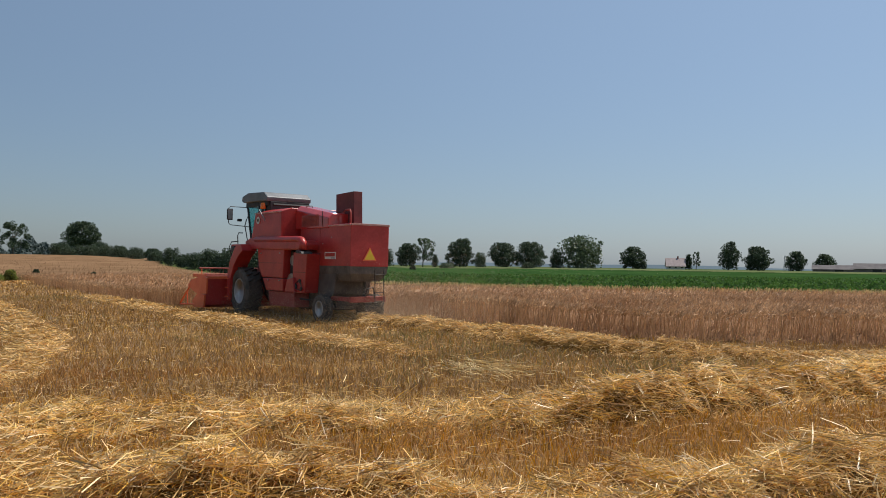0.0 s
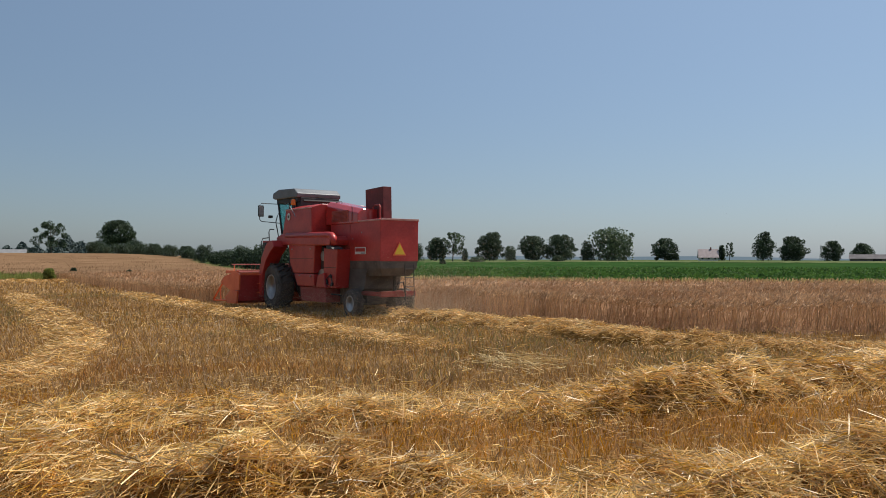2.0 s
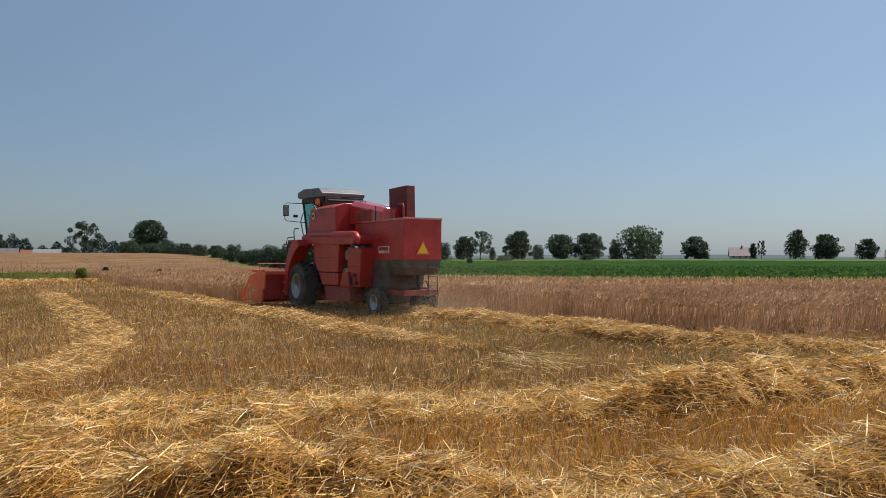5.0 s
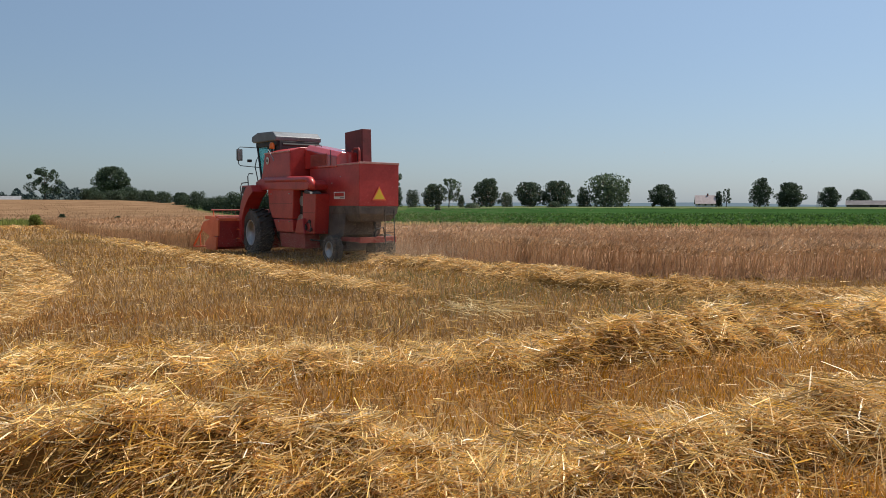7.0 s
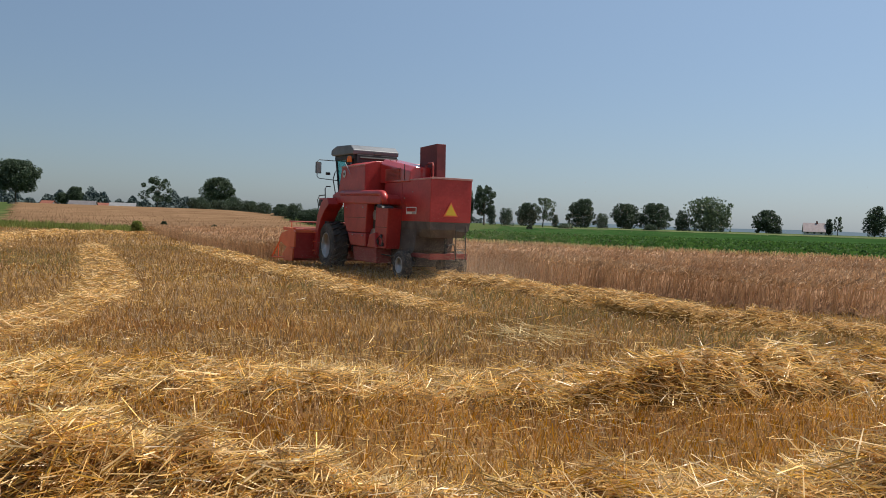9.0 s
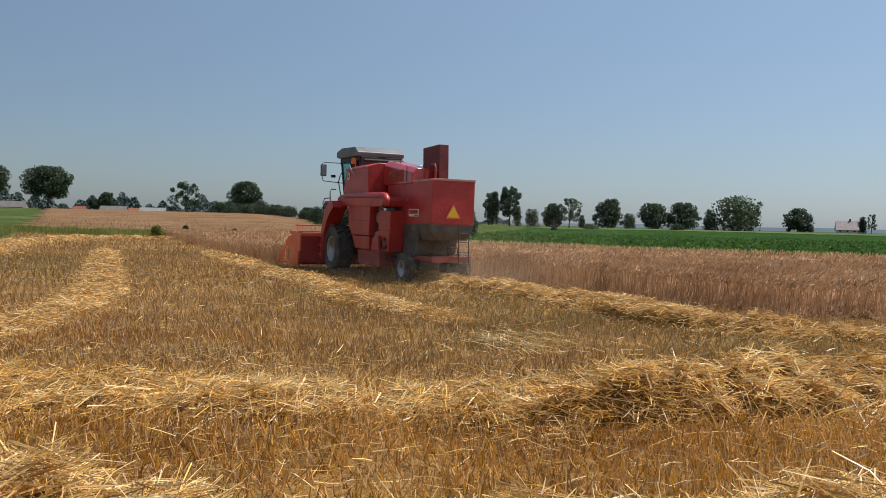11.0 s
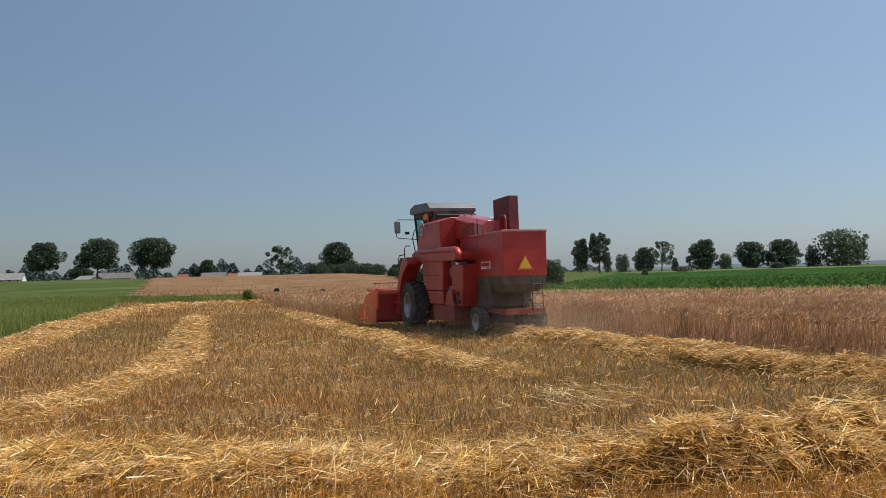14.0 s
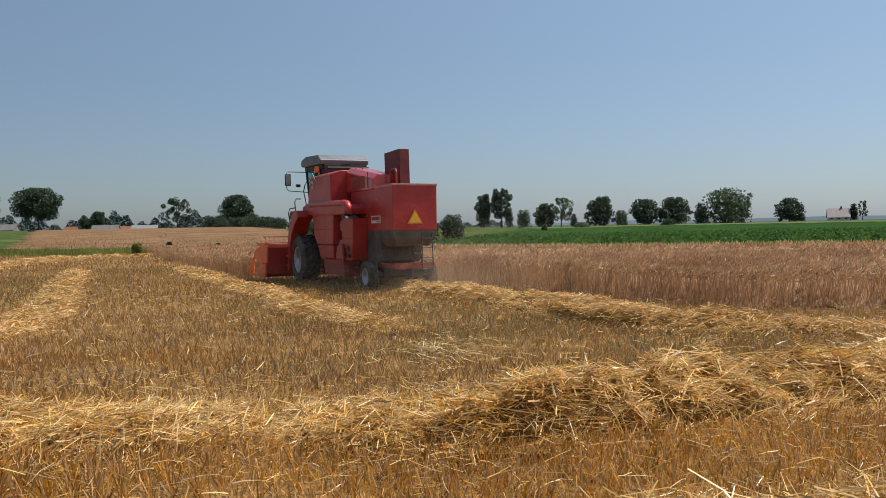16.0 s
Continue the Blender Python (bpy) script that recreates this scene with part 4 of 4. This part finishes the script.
def build_combine():
    c = new("combine_harvester")
    c.matrix_world = pose(-2.04, 21.94, -0.17, 0, 0, 38)
    tagged(c, "old red combine harvester with grey cab roof and open hatch", "combine harvester")
    H = 0.63
    # straw hood: closed box with a slightly folded side and a rear wall
    bm = B()
    prism(bm, [(0.02, 1.60), (0.0, 2.76), (0.10, 2.80), (2.95, 2.74), (2.95, 1.60)], -H, H, 0.02)
    hood = part("straw_hood", bm, M_RED, c, "red sheet-metal straw hood")
    bm = B()
    for sx in (-1, 1):
        box(bm, min(sx * H, sx * (H + 0.02)), max(sx * H, sx * (H + 0.02)), 0.0, 2.95, 2.735, 2.775, 0.006)
    box(bm, -H, H, -0.02, 0.01, 2.745, 2.80, 0.006)
    part("edge_rail", bm, M_EDGE, hood)
    part("hood_seam", box(B(), -H - 0.006, -H + 0.01, 1.72, 1.735, 1.62, 2.73), M_REDDUST, hood)
    for y, z in ((1.55, 2.25), (1.05, 2.42)):
        bm = lathe(B(), [(-0.012, 0.014), (0.0, 0.02)], 10, (-H - 0.004, y, z))
        bmesh.ops.recalc_face_normals(bm, faces=bm.faces)
        part("bolt", bm, M_STEEL, hood)
    # grey skirt drawn in below
    bm = B()
    top = [(-H + 0.003, 0.03), (H - 0.003, 0.03), (H - 0.003, 1.75), (-H + 0.003, 1.75)]
    low = [(-H + 0.16, 0.20), (H - 0.16, 0.20), (H - 0.1, 1.75), (-H + 0.1, 1.75)]
    mid = [(-H + 0.03, 0.05), (H - 0.03, 0.05), (H - 0.02, 1.75), (-H + 0.02, 1.75)]
    rings = [[bm.verts.new((x, y, z)) for x, y in r] for r, z in ((low, 1.18), (mid, 1.40), (top, 1.61))]
    for u, v in zip(rings, rings[1:]):
        for k in range(4):
            bm.faces.new((u[k], u[(k + 1) % 4], v[(k + 1) % 4], v[k]))
    bm.faces.new(rings[0][::-1])
    bm.faces.new(rings[-1])
    part("skirt", bm, M_GREY, c, "dusty grey rubber skirt below the hood")
    # warning triangle
    def tri(s, y):
        return [(-0.02 + s * a, 1.905 + s * b) for a, b in ((-0.2, -0.13), (0.2, -0.13), (0.0, 0.215))]
    t = part("warning_triangle", prism(B(), tri(1.12, 0), -0.024, -0.006, 0, "y"), M_ORANGE, c, "slow-vehicle warning triangle, red edge")
    part("reflector", prism(B(), tri(0.86, 0), -0.030, -0.024, 0, "y"), M_YELLOW, t, "yellow reflector field")
    # type plate with plain bars
    pl = part("type_plate", box(B(), -H - 0.012, -H - 0.002, 0.80, 1.42, 1.80, 2.0, 0.003), M_WHITE, c, "white and red type plate")
    part("plate_bar", box(B(), -H - 0.018, -H - 0.011, 0.84, 1.38, 1.875, 1.975), M_RED, pl)
    part("plate_bar", box(B(), -H - 0.018, -H - 0.011, 0.84, 1.05, 1.82, 1.845), M_GREY, pl)
    # body sides below: thresher housing
    bm = B()
    prism(bm, [(0.95, 0.80), (0.75, 1.62), (5.2, 2.2), (5.9, 2.2), (6.1, 1.2), (5.2, 0.42), (2.2, 0.36), (1.4, 0.55)], -0.6, 0.6, 0.02)
    part("thresher_housing", bm, M_GREY, c, "dark dust-covered thresher housing")
    bm = B()
    tube(bm, [(-0.98, 1.1, 0.42), (0.98, 1.1, 0.42)], 0.09)
    box(bm, -0.5, 0.5, 0.98, 1.22, 0.36, 0.62, 0.02)
    part("rear_axle", bm, M_GREY, c)
    bm = B()
    box(bm, -0.58, -0.46, 0.1, 2.6, 0.62, 0.74, 0.01)
    box(bm, 0.46, 0.58, 0.1, 2.6, 0.62, 0.74, 0.01)
    box(bm, -0.58, 0.58, 0.05, 0.15, 0.60, 0.76, 0.01)
    part("chassis_frame", bm, M_REDDUST, c)
    # straw spreader hanging at the back, hose and rear ladder
    bm = B()
    tube(bm, [(0.1, 0.42, 1.3), (0.1, 0.42, 0.5)], 0.05)
    lathe(bm, [(-0.3, 0.24), (-0.28, 0.27), (0.28, 0.27), (0.3, 0.24)], 20, (0.22, 0.36, 0.40))
    part("spreader_drum", bm, M_DARK, c)
    bm = B()
    tube(bm, [(-0.15, 0.1, 0.66), (-0.05, 0.02, 0.98), (0.12, 0.0, 1.02), (0.2, 0.05, 0.8), (0.18, 0.1, 0.55)], 0.02)
    part("hose", bm, M_DARK, c)
    bm = B()
    for sx in (0.18, 0.48):
        tube(bm, [(sx, 0.02, 1.5), (sx, -0.02, 0.55)], 0.014, 6)
    for z in (0.62, 0.88, 1.14, 1.38):
        tube(bm, [(0.18, 0.0, z), (0.48, 0.0, z)], 0.012, 6)
    part("rear_ladder", bm, M_DARK, c)
    # left and right cladding panels
    for sx in (-1, 1):
        def X(v):
            return sx * v
        for name, ol, d0, d1, mat in (
                ("side_panel", [(2.98, 1.22), (2.90, 2.1), (4.75, 2.12), (4.66, 1.55), (4.40, 1.22)], 0.60, 1.19, M_RED),
                ("middle_panel", [(2.98, 0.82), (2.98, 1.20), (4.38, 1.20), (4.12, 0.82)], 0.60, 1.18, M_RED),
                ("lower_panel", [(2.35, 0.36), (2.40, 0.80), (4.10, 0.80), (4.02, 0.36)], 0.60, 1.10, M_REDDUST),
                ("rear_panel", [(1.85, 0.80), (1.72, 1.95), (2.58, 2.0), (2.62, 0.80)], 0.60, 1.05, M_RED),
                ("drive_cover", [(2.30, 0.80), (2.42, 1.25), (2.80, 1.18), (2.95, 0.80)], 0.60, 1.14, M_RED)):
            bm = B()
            prism(bm, ol, min(X(d0), X(d1)), max(X(d0), X(d1)), 0.025)
            part(name, bm, mat, c)
        bm = B()
        prism(bm, [(2.60, 0.6), (2.60, 1.98), (2.86, 2.05), (2.96, 0.6)], min(X(0.6), X(0.98)), max(X(0.6), X(0.98)), 0)
        part("belt_guard_gap", bm, M_DARK, c, "dark open belt drive")
        bm = B()
        lathe(bm, [(-0.03, 0.26), (0.03, 0.26)], 24, (X(1.0), 2.75, 1.1))
        lathe(bm, [(-0.03, 0.15), (0.03, 0.15)], 24, (X(1.0), 2.68, 1.75))
        bmesh.ops.recalc_face_normals(bm, faces=bm.faces)
        part("pulley", bm, M_STEEL, c)
    # seams, latches and rivets on the cladding
    for y0, y1, z in ((3.0, 4.62, 1.66), (1.80, 2.60, 1.40)):
        x = -1.194 if y0 > 2.5 else -1.054
        part("panel_seam", box(B(), x - 0.004, x + 0.01, y0, y1, z, z + 0.012), M_DARK, c)
    for y, z in ((3.15, 1.12), (3.9, 1.12), (3.15, 1.95), (4.45, 1.95)):
        part("latch", box(B(), -1.215, -1.185, y, y + 0.06, z, z + 0.035, 0.006), M_STEEL, c)
    for y, z, r in ((2.1, 1.15, 0.05), (2.35, 0.98, 0.07), (2.0, 0.92, 0.05)):
        bm = lathe(B(), [(-0.03, r), (0.02, r)], 16, (-1.07, y, z))
        bmesh.ops.recalc_face_normals(bm, faces=bm.faces)
        part("drive_hub", bm, M_DARK, c)
    part("drive_belt", tube(B(), [(-1.08, 2.1, 1.20), (-1.08, 2.38, 1.05), (-1.08, 2.36, 0.92), (-1.08, 2.02, 0.87), (-1.08, 1.96, 0.92), (-1.08, 2.1, 1.20)], 0.014, 5), M_DARK, c)
    part("tie_rod", tube(B(), [(-0.6, 1.2, 0.55), (-0.95, 2.3, 0.62)], 0.025, 6), M_DARK, c)
    # long cowl and unloading auger tube along the left side
    bm = B()
    prism(bm, [(1.85, 2.06), (1.80, 2.22), (2.0, 2.34), (5.25, 2.46), (5.62, 2.36), (5.55, 2.12), (3.0, 2.06)], -1.24, -0.55, 0.04)
    part("side_cowl", bm, M_RED, c)
    bm = B()
    tube(bm, [(-1.16, 4.9, 2.40), (-1.16, 2.05, 2.36), (-1.16, 1.86, 2.34), (-1.16, 1.74, 2.25), (-1.16, 1.70, 2.05)], 0.105, 14)
    auger = part("auger_tube", bm, M_RED, c, "red unloading auger tube folded back", True)
    bm = B()
    prism(bm, [(1.52, 1.94), (1.56, 2.0), (1.86, 2.06), (1.90, 1.96)], -1.34, -0.98, 0.01)
    part("spout", bm, M_DARK, auger, "dark spout flap")
    # grain tank with a shallow hipped top and a leaning front
    def hipped(x0, x1, y0, y1, z0, eave, ridge_z, inset, front, round_edge=0.03):
        bm = B()
        prism(bm, [(x0, z0), (x1, z0), (x1, eave), (x1 - inset, ridge_z), (x0 + inset, ridge_z), (x0, eave)], y0, y1, 0, "y")
        for v in bm.verts:
            if v.co.y > (y0 + y1) / 2:
                v.co.y -= front * (v.co.z - z0) / (ridge_z - z0)
        bmesh.ops.bevel(bm, geom=list(bm.edges), offset=round_edge, segments=3, affect="EDGES", profile=0.5)
        return bm
    tank = part("grain_tank", hipped(-1.13, 1.13, 3.25, 5.40, 2.42, 3.27, 3.37, 0.34, 0.34), M_RED, c, "red grain tank")
    part("tank_rim", box(B(), -1.16, -1.125, 3.26, 5.1, 3.22, 3.26, 0.008), M_EDGE, tank)
    part("tank_hatch", box(B(), -0.45, 0.45, 3.4, 4.5, 3.36, 3.40, 0.012), M_REDDUST, tank)
    bm = lathe(B(), [(-0.012, 0.115), (0.0, 0.12)], 28, (-1.142, 4.86, 3.02))
    bmesh.ops.recalc_face_normals(bm, faces=bm.faces)
    part("badge", bm, M_WHITE, tank, "round white badge")
    part("badge_bar", box(B(), -1.162, -1.154, 4.80, 4.92, 2.98, 3.06), M_GREY, tank)
    bm = B()
    tube(bm, [(-1.17, 4.75, 3.36), (-1.2, 4.3, 3.06), (-1.2, 4.26, 2.99)], 0.014, 6)
    part("tank_lever", bm, M_STEEL, tank)
    # engine bay with louvres behind the tank, under a bright sloping top
    bm = hipped(-0.66, 0.2, 1.22, 3.24, 2.70, 3.30, 3.44, 0.16, 0.0, 0.03)
    for v in bm.verts:
        if v.co.z > 3.2:
            v.co.z -= 0.155 * (3.24 - v.co.y)
    eng = part("engine_cover", bm, M_REDGLOSS, c, "red engine cover")
    for k in range(8):
        z = 2.80 + 0.038 * k
        part("louvre", box(B(), -0.685, -0.655, 1.85, 2.75, z, z + 0.018, 0.004), M_REDDUST, eng)
    part("louvre_frame", box(B(), -0.668, -0.657, 1.78, 2.82, 2.77, 3.11, 0.003), M_REDDUST, eng)
    part("cover_seam", box(B(), -0.672, -0.655, 1.55, 1.57, 2.76, 3.2, 0.003), M_DARK, eng)
    part("lid_handle", tube(B(), [(-0.5, 2.9, 3.34), (-0.48, 2.86, 3.41), (-0.3, 2.86, 3.43), (-0.26, 2.9, 3.36)], 0.014, 6), M_DARK, eng)
    # raised hatch and its bracket
    bm = B()
    m = Matrix.Translation((0.02, 0.9, 2.78)) @ Matrix.Rotation(radians(-2), 4, "X")
    box(bm, -0.03, 0.03, 0.0, 0.98, 0, 1.0, 0.012, m)
    box(bm, -0.03, 0.26, -0.03, 0.03, 0, 1.0, 0.012, m)
    box(bm, 0.0, 0.26, 0.94, 0.98, 0, 1.0, 0.01, m)
    hatch = part("engine_hatch", bm, M_HATCH, c, "dark red engine hatch standing open")
    bm = B()
    tube(bm, [(-0.14, 1.25, 2.80), (-0.14, 1.25, 3.18), (-0.12, 1.15, 3.24), (-0.12, 0.92, 3.24), (-0.12, 0.88, 3.16), (-0.12, 0.88, 2.78)], 0.03)
    part("exhaust_pipe", bm, M_REDDUST, c)
    # cab: floor, posts, glass, roof
    cab = new("cab")
    cab.parent = c
    part("cab_floor", box(B(), -0.86, 0.8, 5.0, 6.35, 2.30, 2.42, 0.02), M_RED, cab)
    part("rear_wall", box(B(), -0.84, 0.78, 5.0, 5.06, 2.42, 3.62, 0.01), M_DARK, cab)
    for sx in (-0.84, 0.78):
        part("front_post", tube(B(), [(sx, 6.02, 2.42), (sx, 6.38, 3.64)], 0.035, 6), M_DARK, cab)
        part("door_post", tube(B(), [(sx, 5.42, 2.42), (sx, 5.46, 3.64)], 0.03, 6), M_DARK, cab)
    for sx in (-0.83, 0.77):
        g = part("side_window", prism(B(), [(5.46, 2.44), (5.99, 2.44), (6.34, 3.62), (5.50, 3.62)], sx - 0.004, sx + 0.004), M_GLASS, cab, "teal-tinted side glass")
        g.visible_shadow = False
        g = part("quarter_window", prism(B(), [(5.08, 2.44), (5.40, 2.44), (5.43, 3.62), (5.08, 3.62)], sx - 0.004, sx + 0.004), M_GLASS, cab)
        g.visible_shadow = False
    g = part("windscreen", box(B(), -0.81, 0.75, -0.004, 0.004, 0, 1.24, 0, Matrix.Translation((0, 6.02, 2.43)) @ Matrix.Rotation(radians(-16.5), 4, "X")), M_GLASS, cab, "large teal-tinted windscreen")
    g.visible_shadow = False
    bm = B()
    tube(bm, [(-0.1, 5.85, 2.42), (-0.1, 5.72, 3.0)], 0.03, 8)
    tube(bm, [(-0.1 + 0.2 * math.cos(a), 5.70 + 0.1 * math.sin(a), 3.02 + 0.12 * math.sin(a)) for a in np.linspace(0, math.tau, 17)], 0.016, 6)
    part("steering_column", bm, M_DARK, cab)
    part("operator_seat", box(box(B(), -0.3, 0.2, 5.15, 5.5, 2.42, 2.82, 0.05), -0.3, 0.2, 5.1, 5.2, 2.82, 3.3, 0.05), M_DARK, cab)
    bm = B()
    prism(bm, [(4.72, 3.66), (4.70, 3.79), (4.95, 3.96), (6.15, 4.0), (6.62, 3.90), (6.66, 3.74), (6.50, 3.68)], -0.93, 0.66, 0.035)
    roof = part("cab_roof", bm, M_ROOF, c, "weathered white-grey cab roof")
    bm = B()
    box(bm, -0.86, 0.62, 4.78, 6.45, 3.52, 3.68, 0.02)
    part("roof_liner", bm, M_DARK, roof, "dark roof underside")
    bm = B()
    tube(bm, [(-0.7, 4.70, 3.55), (0.6, 4.68, 3.55)], 0.04)
    box(bm, -0.8, 0.6, 4.70, 4.99, 3.36, 3.66, 0.02)
    part("air_intake", bm, M_DARK, roof, "black air intake below the roof")
    part("roof_badge", box(B(), -0.2, 0.05, 4.69, 4.705, 3.68, 3.72), M_GREY, roof)
    bm = B()
    lathe(bm, [(0, 0.075), (0.02, 0.085), (0.16, 0.075), (0.2, 0.05)], 16)
    bmesh.ops.transform(bm, matrix=Matrix.Translation((-0.98, 4.88, 3.40)) @ Matrix.Rotation(radians(-90), 4, "Y"), verts=bm.verts)
    bmesh.ops.recalc_face_normals(bm, faces=bm.faces)
    part("beacon", bm, M_AMBER, c, "orange warning beacon", True)
    part("beacon_base", tube(B(), [(-0.98, 4.88, 3.30), (-0.98, 4.88, 3.41)], 0.05), M_DARK, c)
    # mirrors on their frame
    bm = B()
    tube(bm, [(-0.86, 6.35, 3.52), (-1.42, 6.42, 3.53), (-1.48, 6.43, 3.48), (-1.48, 6.43, 2.98), (-1.42, 6.42, 2.92), (-0.86, 6.12, 2.86)], 0.014, 6)
    mf = part("mirror_frame", bm, M_DARK, c)
    part("mirror", box(B(), -1.54, -1.34, 6.40, 6.46, 3.08, 3.46, 0.025), M_DARK, mf, "black framed rear-view mirror")
    part("mirror_glass", box(B(), -1.52, -1.36, 6.392, 6.399, 3.10, 3.44), M_STEEL, mf)
    part("work_lamp", box(B(), -1.20, -1.06, 6.3, 6.4, 3.04, 3.13, 0.02), M_DARK, mf)
    # platform, handrails, ladder arch in front of the drive wheel
    part("platform", box(B(), -1.45, 0.9, 5.30, 6.25, 2.18, 2.26, 0.015), M_RED, c)
    bm = B()
    prism(bm, [(5.10, 2.05), (5.25, 2.26), (5.72, 2.16), (6.10, 1.72), (6.28, 1.20), (6.34, 0.42), (6.10, 0.42), (6.02, 1.15), (5.80, 1.55), (5.45, 1.86)], -1.55, -1.05, 0.02)
    part("ladder_arch", bm, M_RED, c, "red ladder arch over the drive wheel")
    for z, y in ((0.52, 6.36), (0.82, 6.34), (1.12, 6.31)):
        part("ladder_step", box(B(), -1.58, -1.02, y - 0.16, y + 0.06, z, z + 0.03, 0.006), M_ORANGE, c)
    for pts in ([(-1.42, 5.75, 2.18), (-1.42, 5.80, 2.55), (-1.36, 5.85, 2.64), (-1.2, 5.9, 2.64)], [(-1.48, 6.1, 1.78), (-1.5, 6.25, 2.2), (-1.48, 6.15, 2.34), (-1.4, 5.8, 2.36)], [(-0.9, 6.15, 2.3), (-1.0, 6.2, 2.9), (-0.95, 6.2, 3.1), (-0.88, 6.25, 3.2)]):
        part("handrail", tube(B(), pts, 0.017, 7), M_DARK, c)
    part("battery_box", box(B(), -1.5, -1.15, 5.9, 6.15, 2.0, 2.2, 0.02), M_DARK, c)
    # wheels
    wheel(c, -1.18, 5.58, 0.74, 0.56, 0.39, -1, 20)
    wheel(c, 1.18, 5.58, 0.74, 0.56, 0.39, 1, 20)
    wheel(c, -0.86, 1.10, 0.39, 0.28, 0.21, -1, 0)
    wheel(c, 0.86, 1.10, 0.39, 0.28, 0.21, 1, 0)
    part("front_axle", tube(B(), [(-1.1, 5.58, 0.74), (1.1, 5.58, 0.74)], 0.14, 12), M_REDDUST, c)
    # feeder house and header
    hd = new("header")
    hd.parent = c
    part("feeder_house", prism(B(), [(5.6, 0.9), (5.7, 1.7), (6.9, 0.95), (6.9, 0.4)], -0.6, 0.6, 0.02), M_REDDUST, hd)
    W = 2.12
    part("header_trough", prism(B(), [(6.65, 0.25), (6.62, 1.12), (6.72, 1.14), (6.80, 0.55), (7.05, 0.30), (7.75, 0.22), (7.75, 0.16), (6.9, 0.16)], -W, W, 0.01), M_RED, hd)
    part("header_beam", box(B(), -W, W, 6.60, 6.70, 1.10, 1.20, 0.015), M_ORANGE, hd)
    part("cross_auger", tube(B(), [(-W + 0.05, 7.12, 0.58), (W - 0.05, 7.12, 0.58)], 0.2, 16), M_STEEL, hd)
    for sx in (-1, 1):
        a, b = sx * W, sx * (W + 0.06)
        a, b = min(a, b), max(a, b)
        part("end_plate", prism(B(), [(6.50, 0.62), (6.46, 1.14), (6.75, 1.22), (7.85, 1.06), (8.15, 0.86), (8.1, 0.80), (7.3, 0.60)], a, b, 0.012), M_ORANGE, hd, "orange-red header end plate")
        part("lower_end_plate", prism(B(), [(6.70, 0.16), (6.62, 0.58), (7.25, 0.62), (7.75, 0.34), (7.55, 0.14)], a, b, 0.012), M_ORANGE, hd)
        bm = B()
        e = sx * (W + 0.04)
        tube(bm, [(e, 7.95, 0.86), (e, 8.95, 0.20)], 0.035, 6)
        tube(bm, [(e, 7.5, 0.24), (e, 8.95, 0.18)], 0.03, 6)
        tube(bm, [(e, 8.25, 0.64), (e, 8.2, 0.22)], 0.02, 6)
        part("crop_divider", bm, M_ORANGE, hd)
        part("reel_arm", box(B(), min(e, e - 0.08 * sx), max(e, e - 0.08 * sx), 6.7, 7.75, 1.16, 1.26, 0.01), M_ORANGE, hd)
    part("reel_shaft", tube(B(), [(-W + 0.1, 7.55, 1.0), (W - 0.1, 7.55, 1.0)], 0.05, 10), M_STEEL, hd)
    for k in range(6):
        a = k * math.tau / 6 + 0.45
        y, z = 7.55 + 0.46 * math.cos(a), 1.0 + 0.46 * math.sin(a)
        bm = B()
        tube(bm, [(-W + 0.12, y, z), (W - 0.12, y, z)], 0.024, 6)
        for i in range(26):
            xx = -W + 0.2 + i * (2 * W - 0.4) / 25
            tube(bm, [(xx, y, z), (xx, y - 0.03, z - 0.2)], 0.005, 4)
        part("reel_bat", bm, M_REDDUST, hd)
        for xx in (-W + 0.2, 0, W - 0.2):
            part("reel_spoke", tube(B(), [(xx, 7.55, 1.0), (xx, y, z)], 0.018, 5), M_ORANGE, hd)
    return c


build_combine()


def build_dust():
    """Dust and chaff hanging behind and below the straw hood."""
    rs = np.random.RandomState(900)
    n = 110000
    back = rs.gamma(2.0, 1.05, n)
    u = rs.normal(0.25, 0.5 + 0.2 * back) + 0.3 * back
    z = rs.gamma(1.5, 0.27 + 0.06 * back, n)
    v = 1.0 - back
    low = rs.uniform(0, 1, n) < 0.22
    u = np.where(low, rs.normal(-1.2, 0.7, n), u)
    v = np.where(low, rs.uniform(-0.5, 6.0, n), v)
    z = np.where(low, rs.gamma(1.4, 0.28, n), z)
    yaw = radians(38)
    x = -2.04 + u * math.cos(yaw) - v * math.sin(yaw)
    y = 21.94 + u * math.sin(yaw) + v * math.cos(yaw)
    keep = z < np.where(low, 0.9, 1.25 + 0.3 * back)
    p = np.stack([x, y, land(x, y) + 0.03 + z], -1)[keep]
    tagged(leaves("dust_cloud", p, 0.0050, M_DUST, seed=901), "thin haze of tan dust and chaff behind the combine", "dust", kind="stuff")


build_dust()
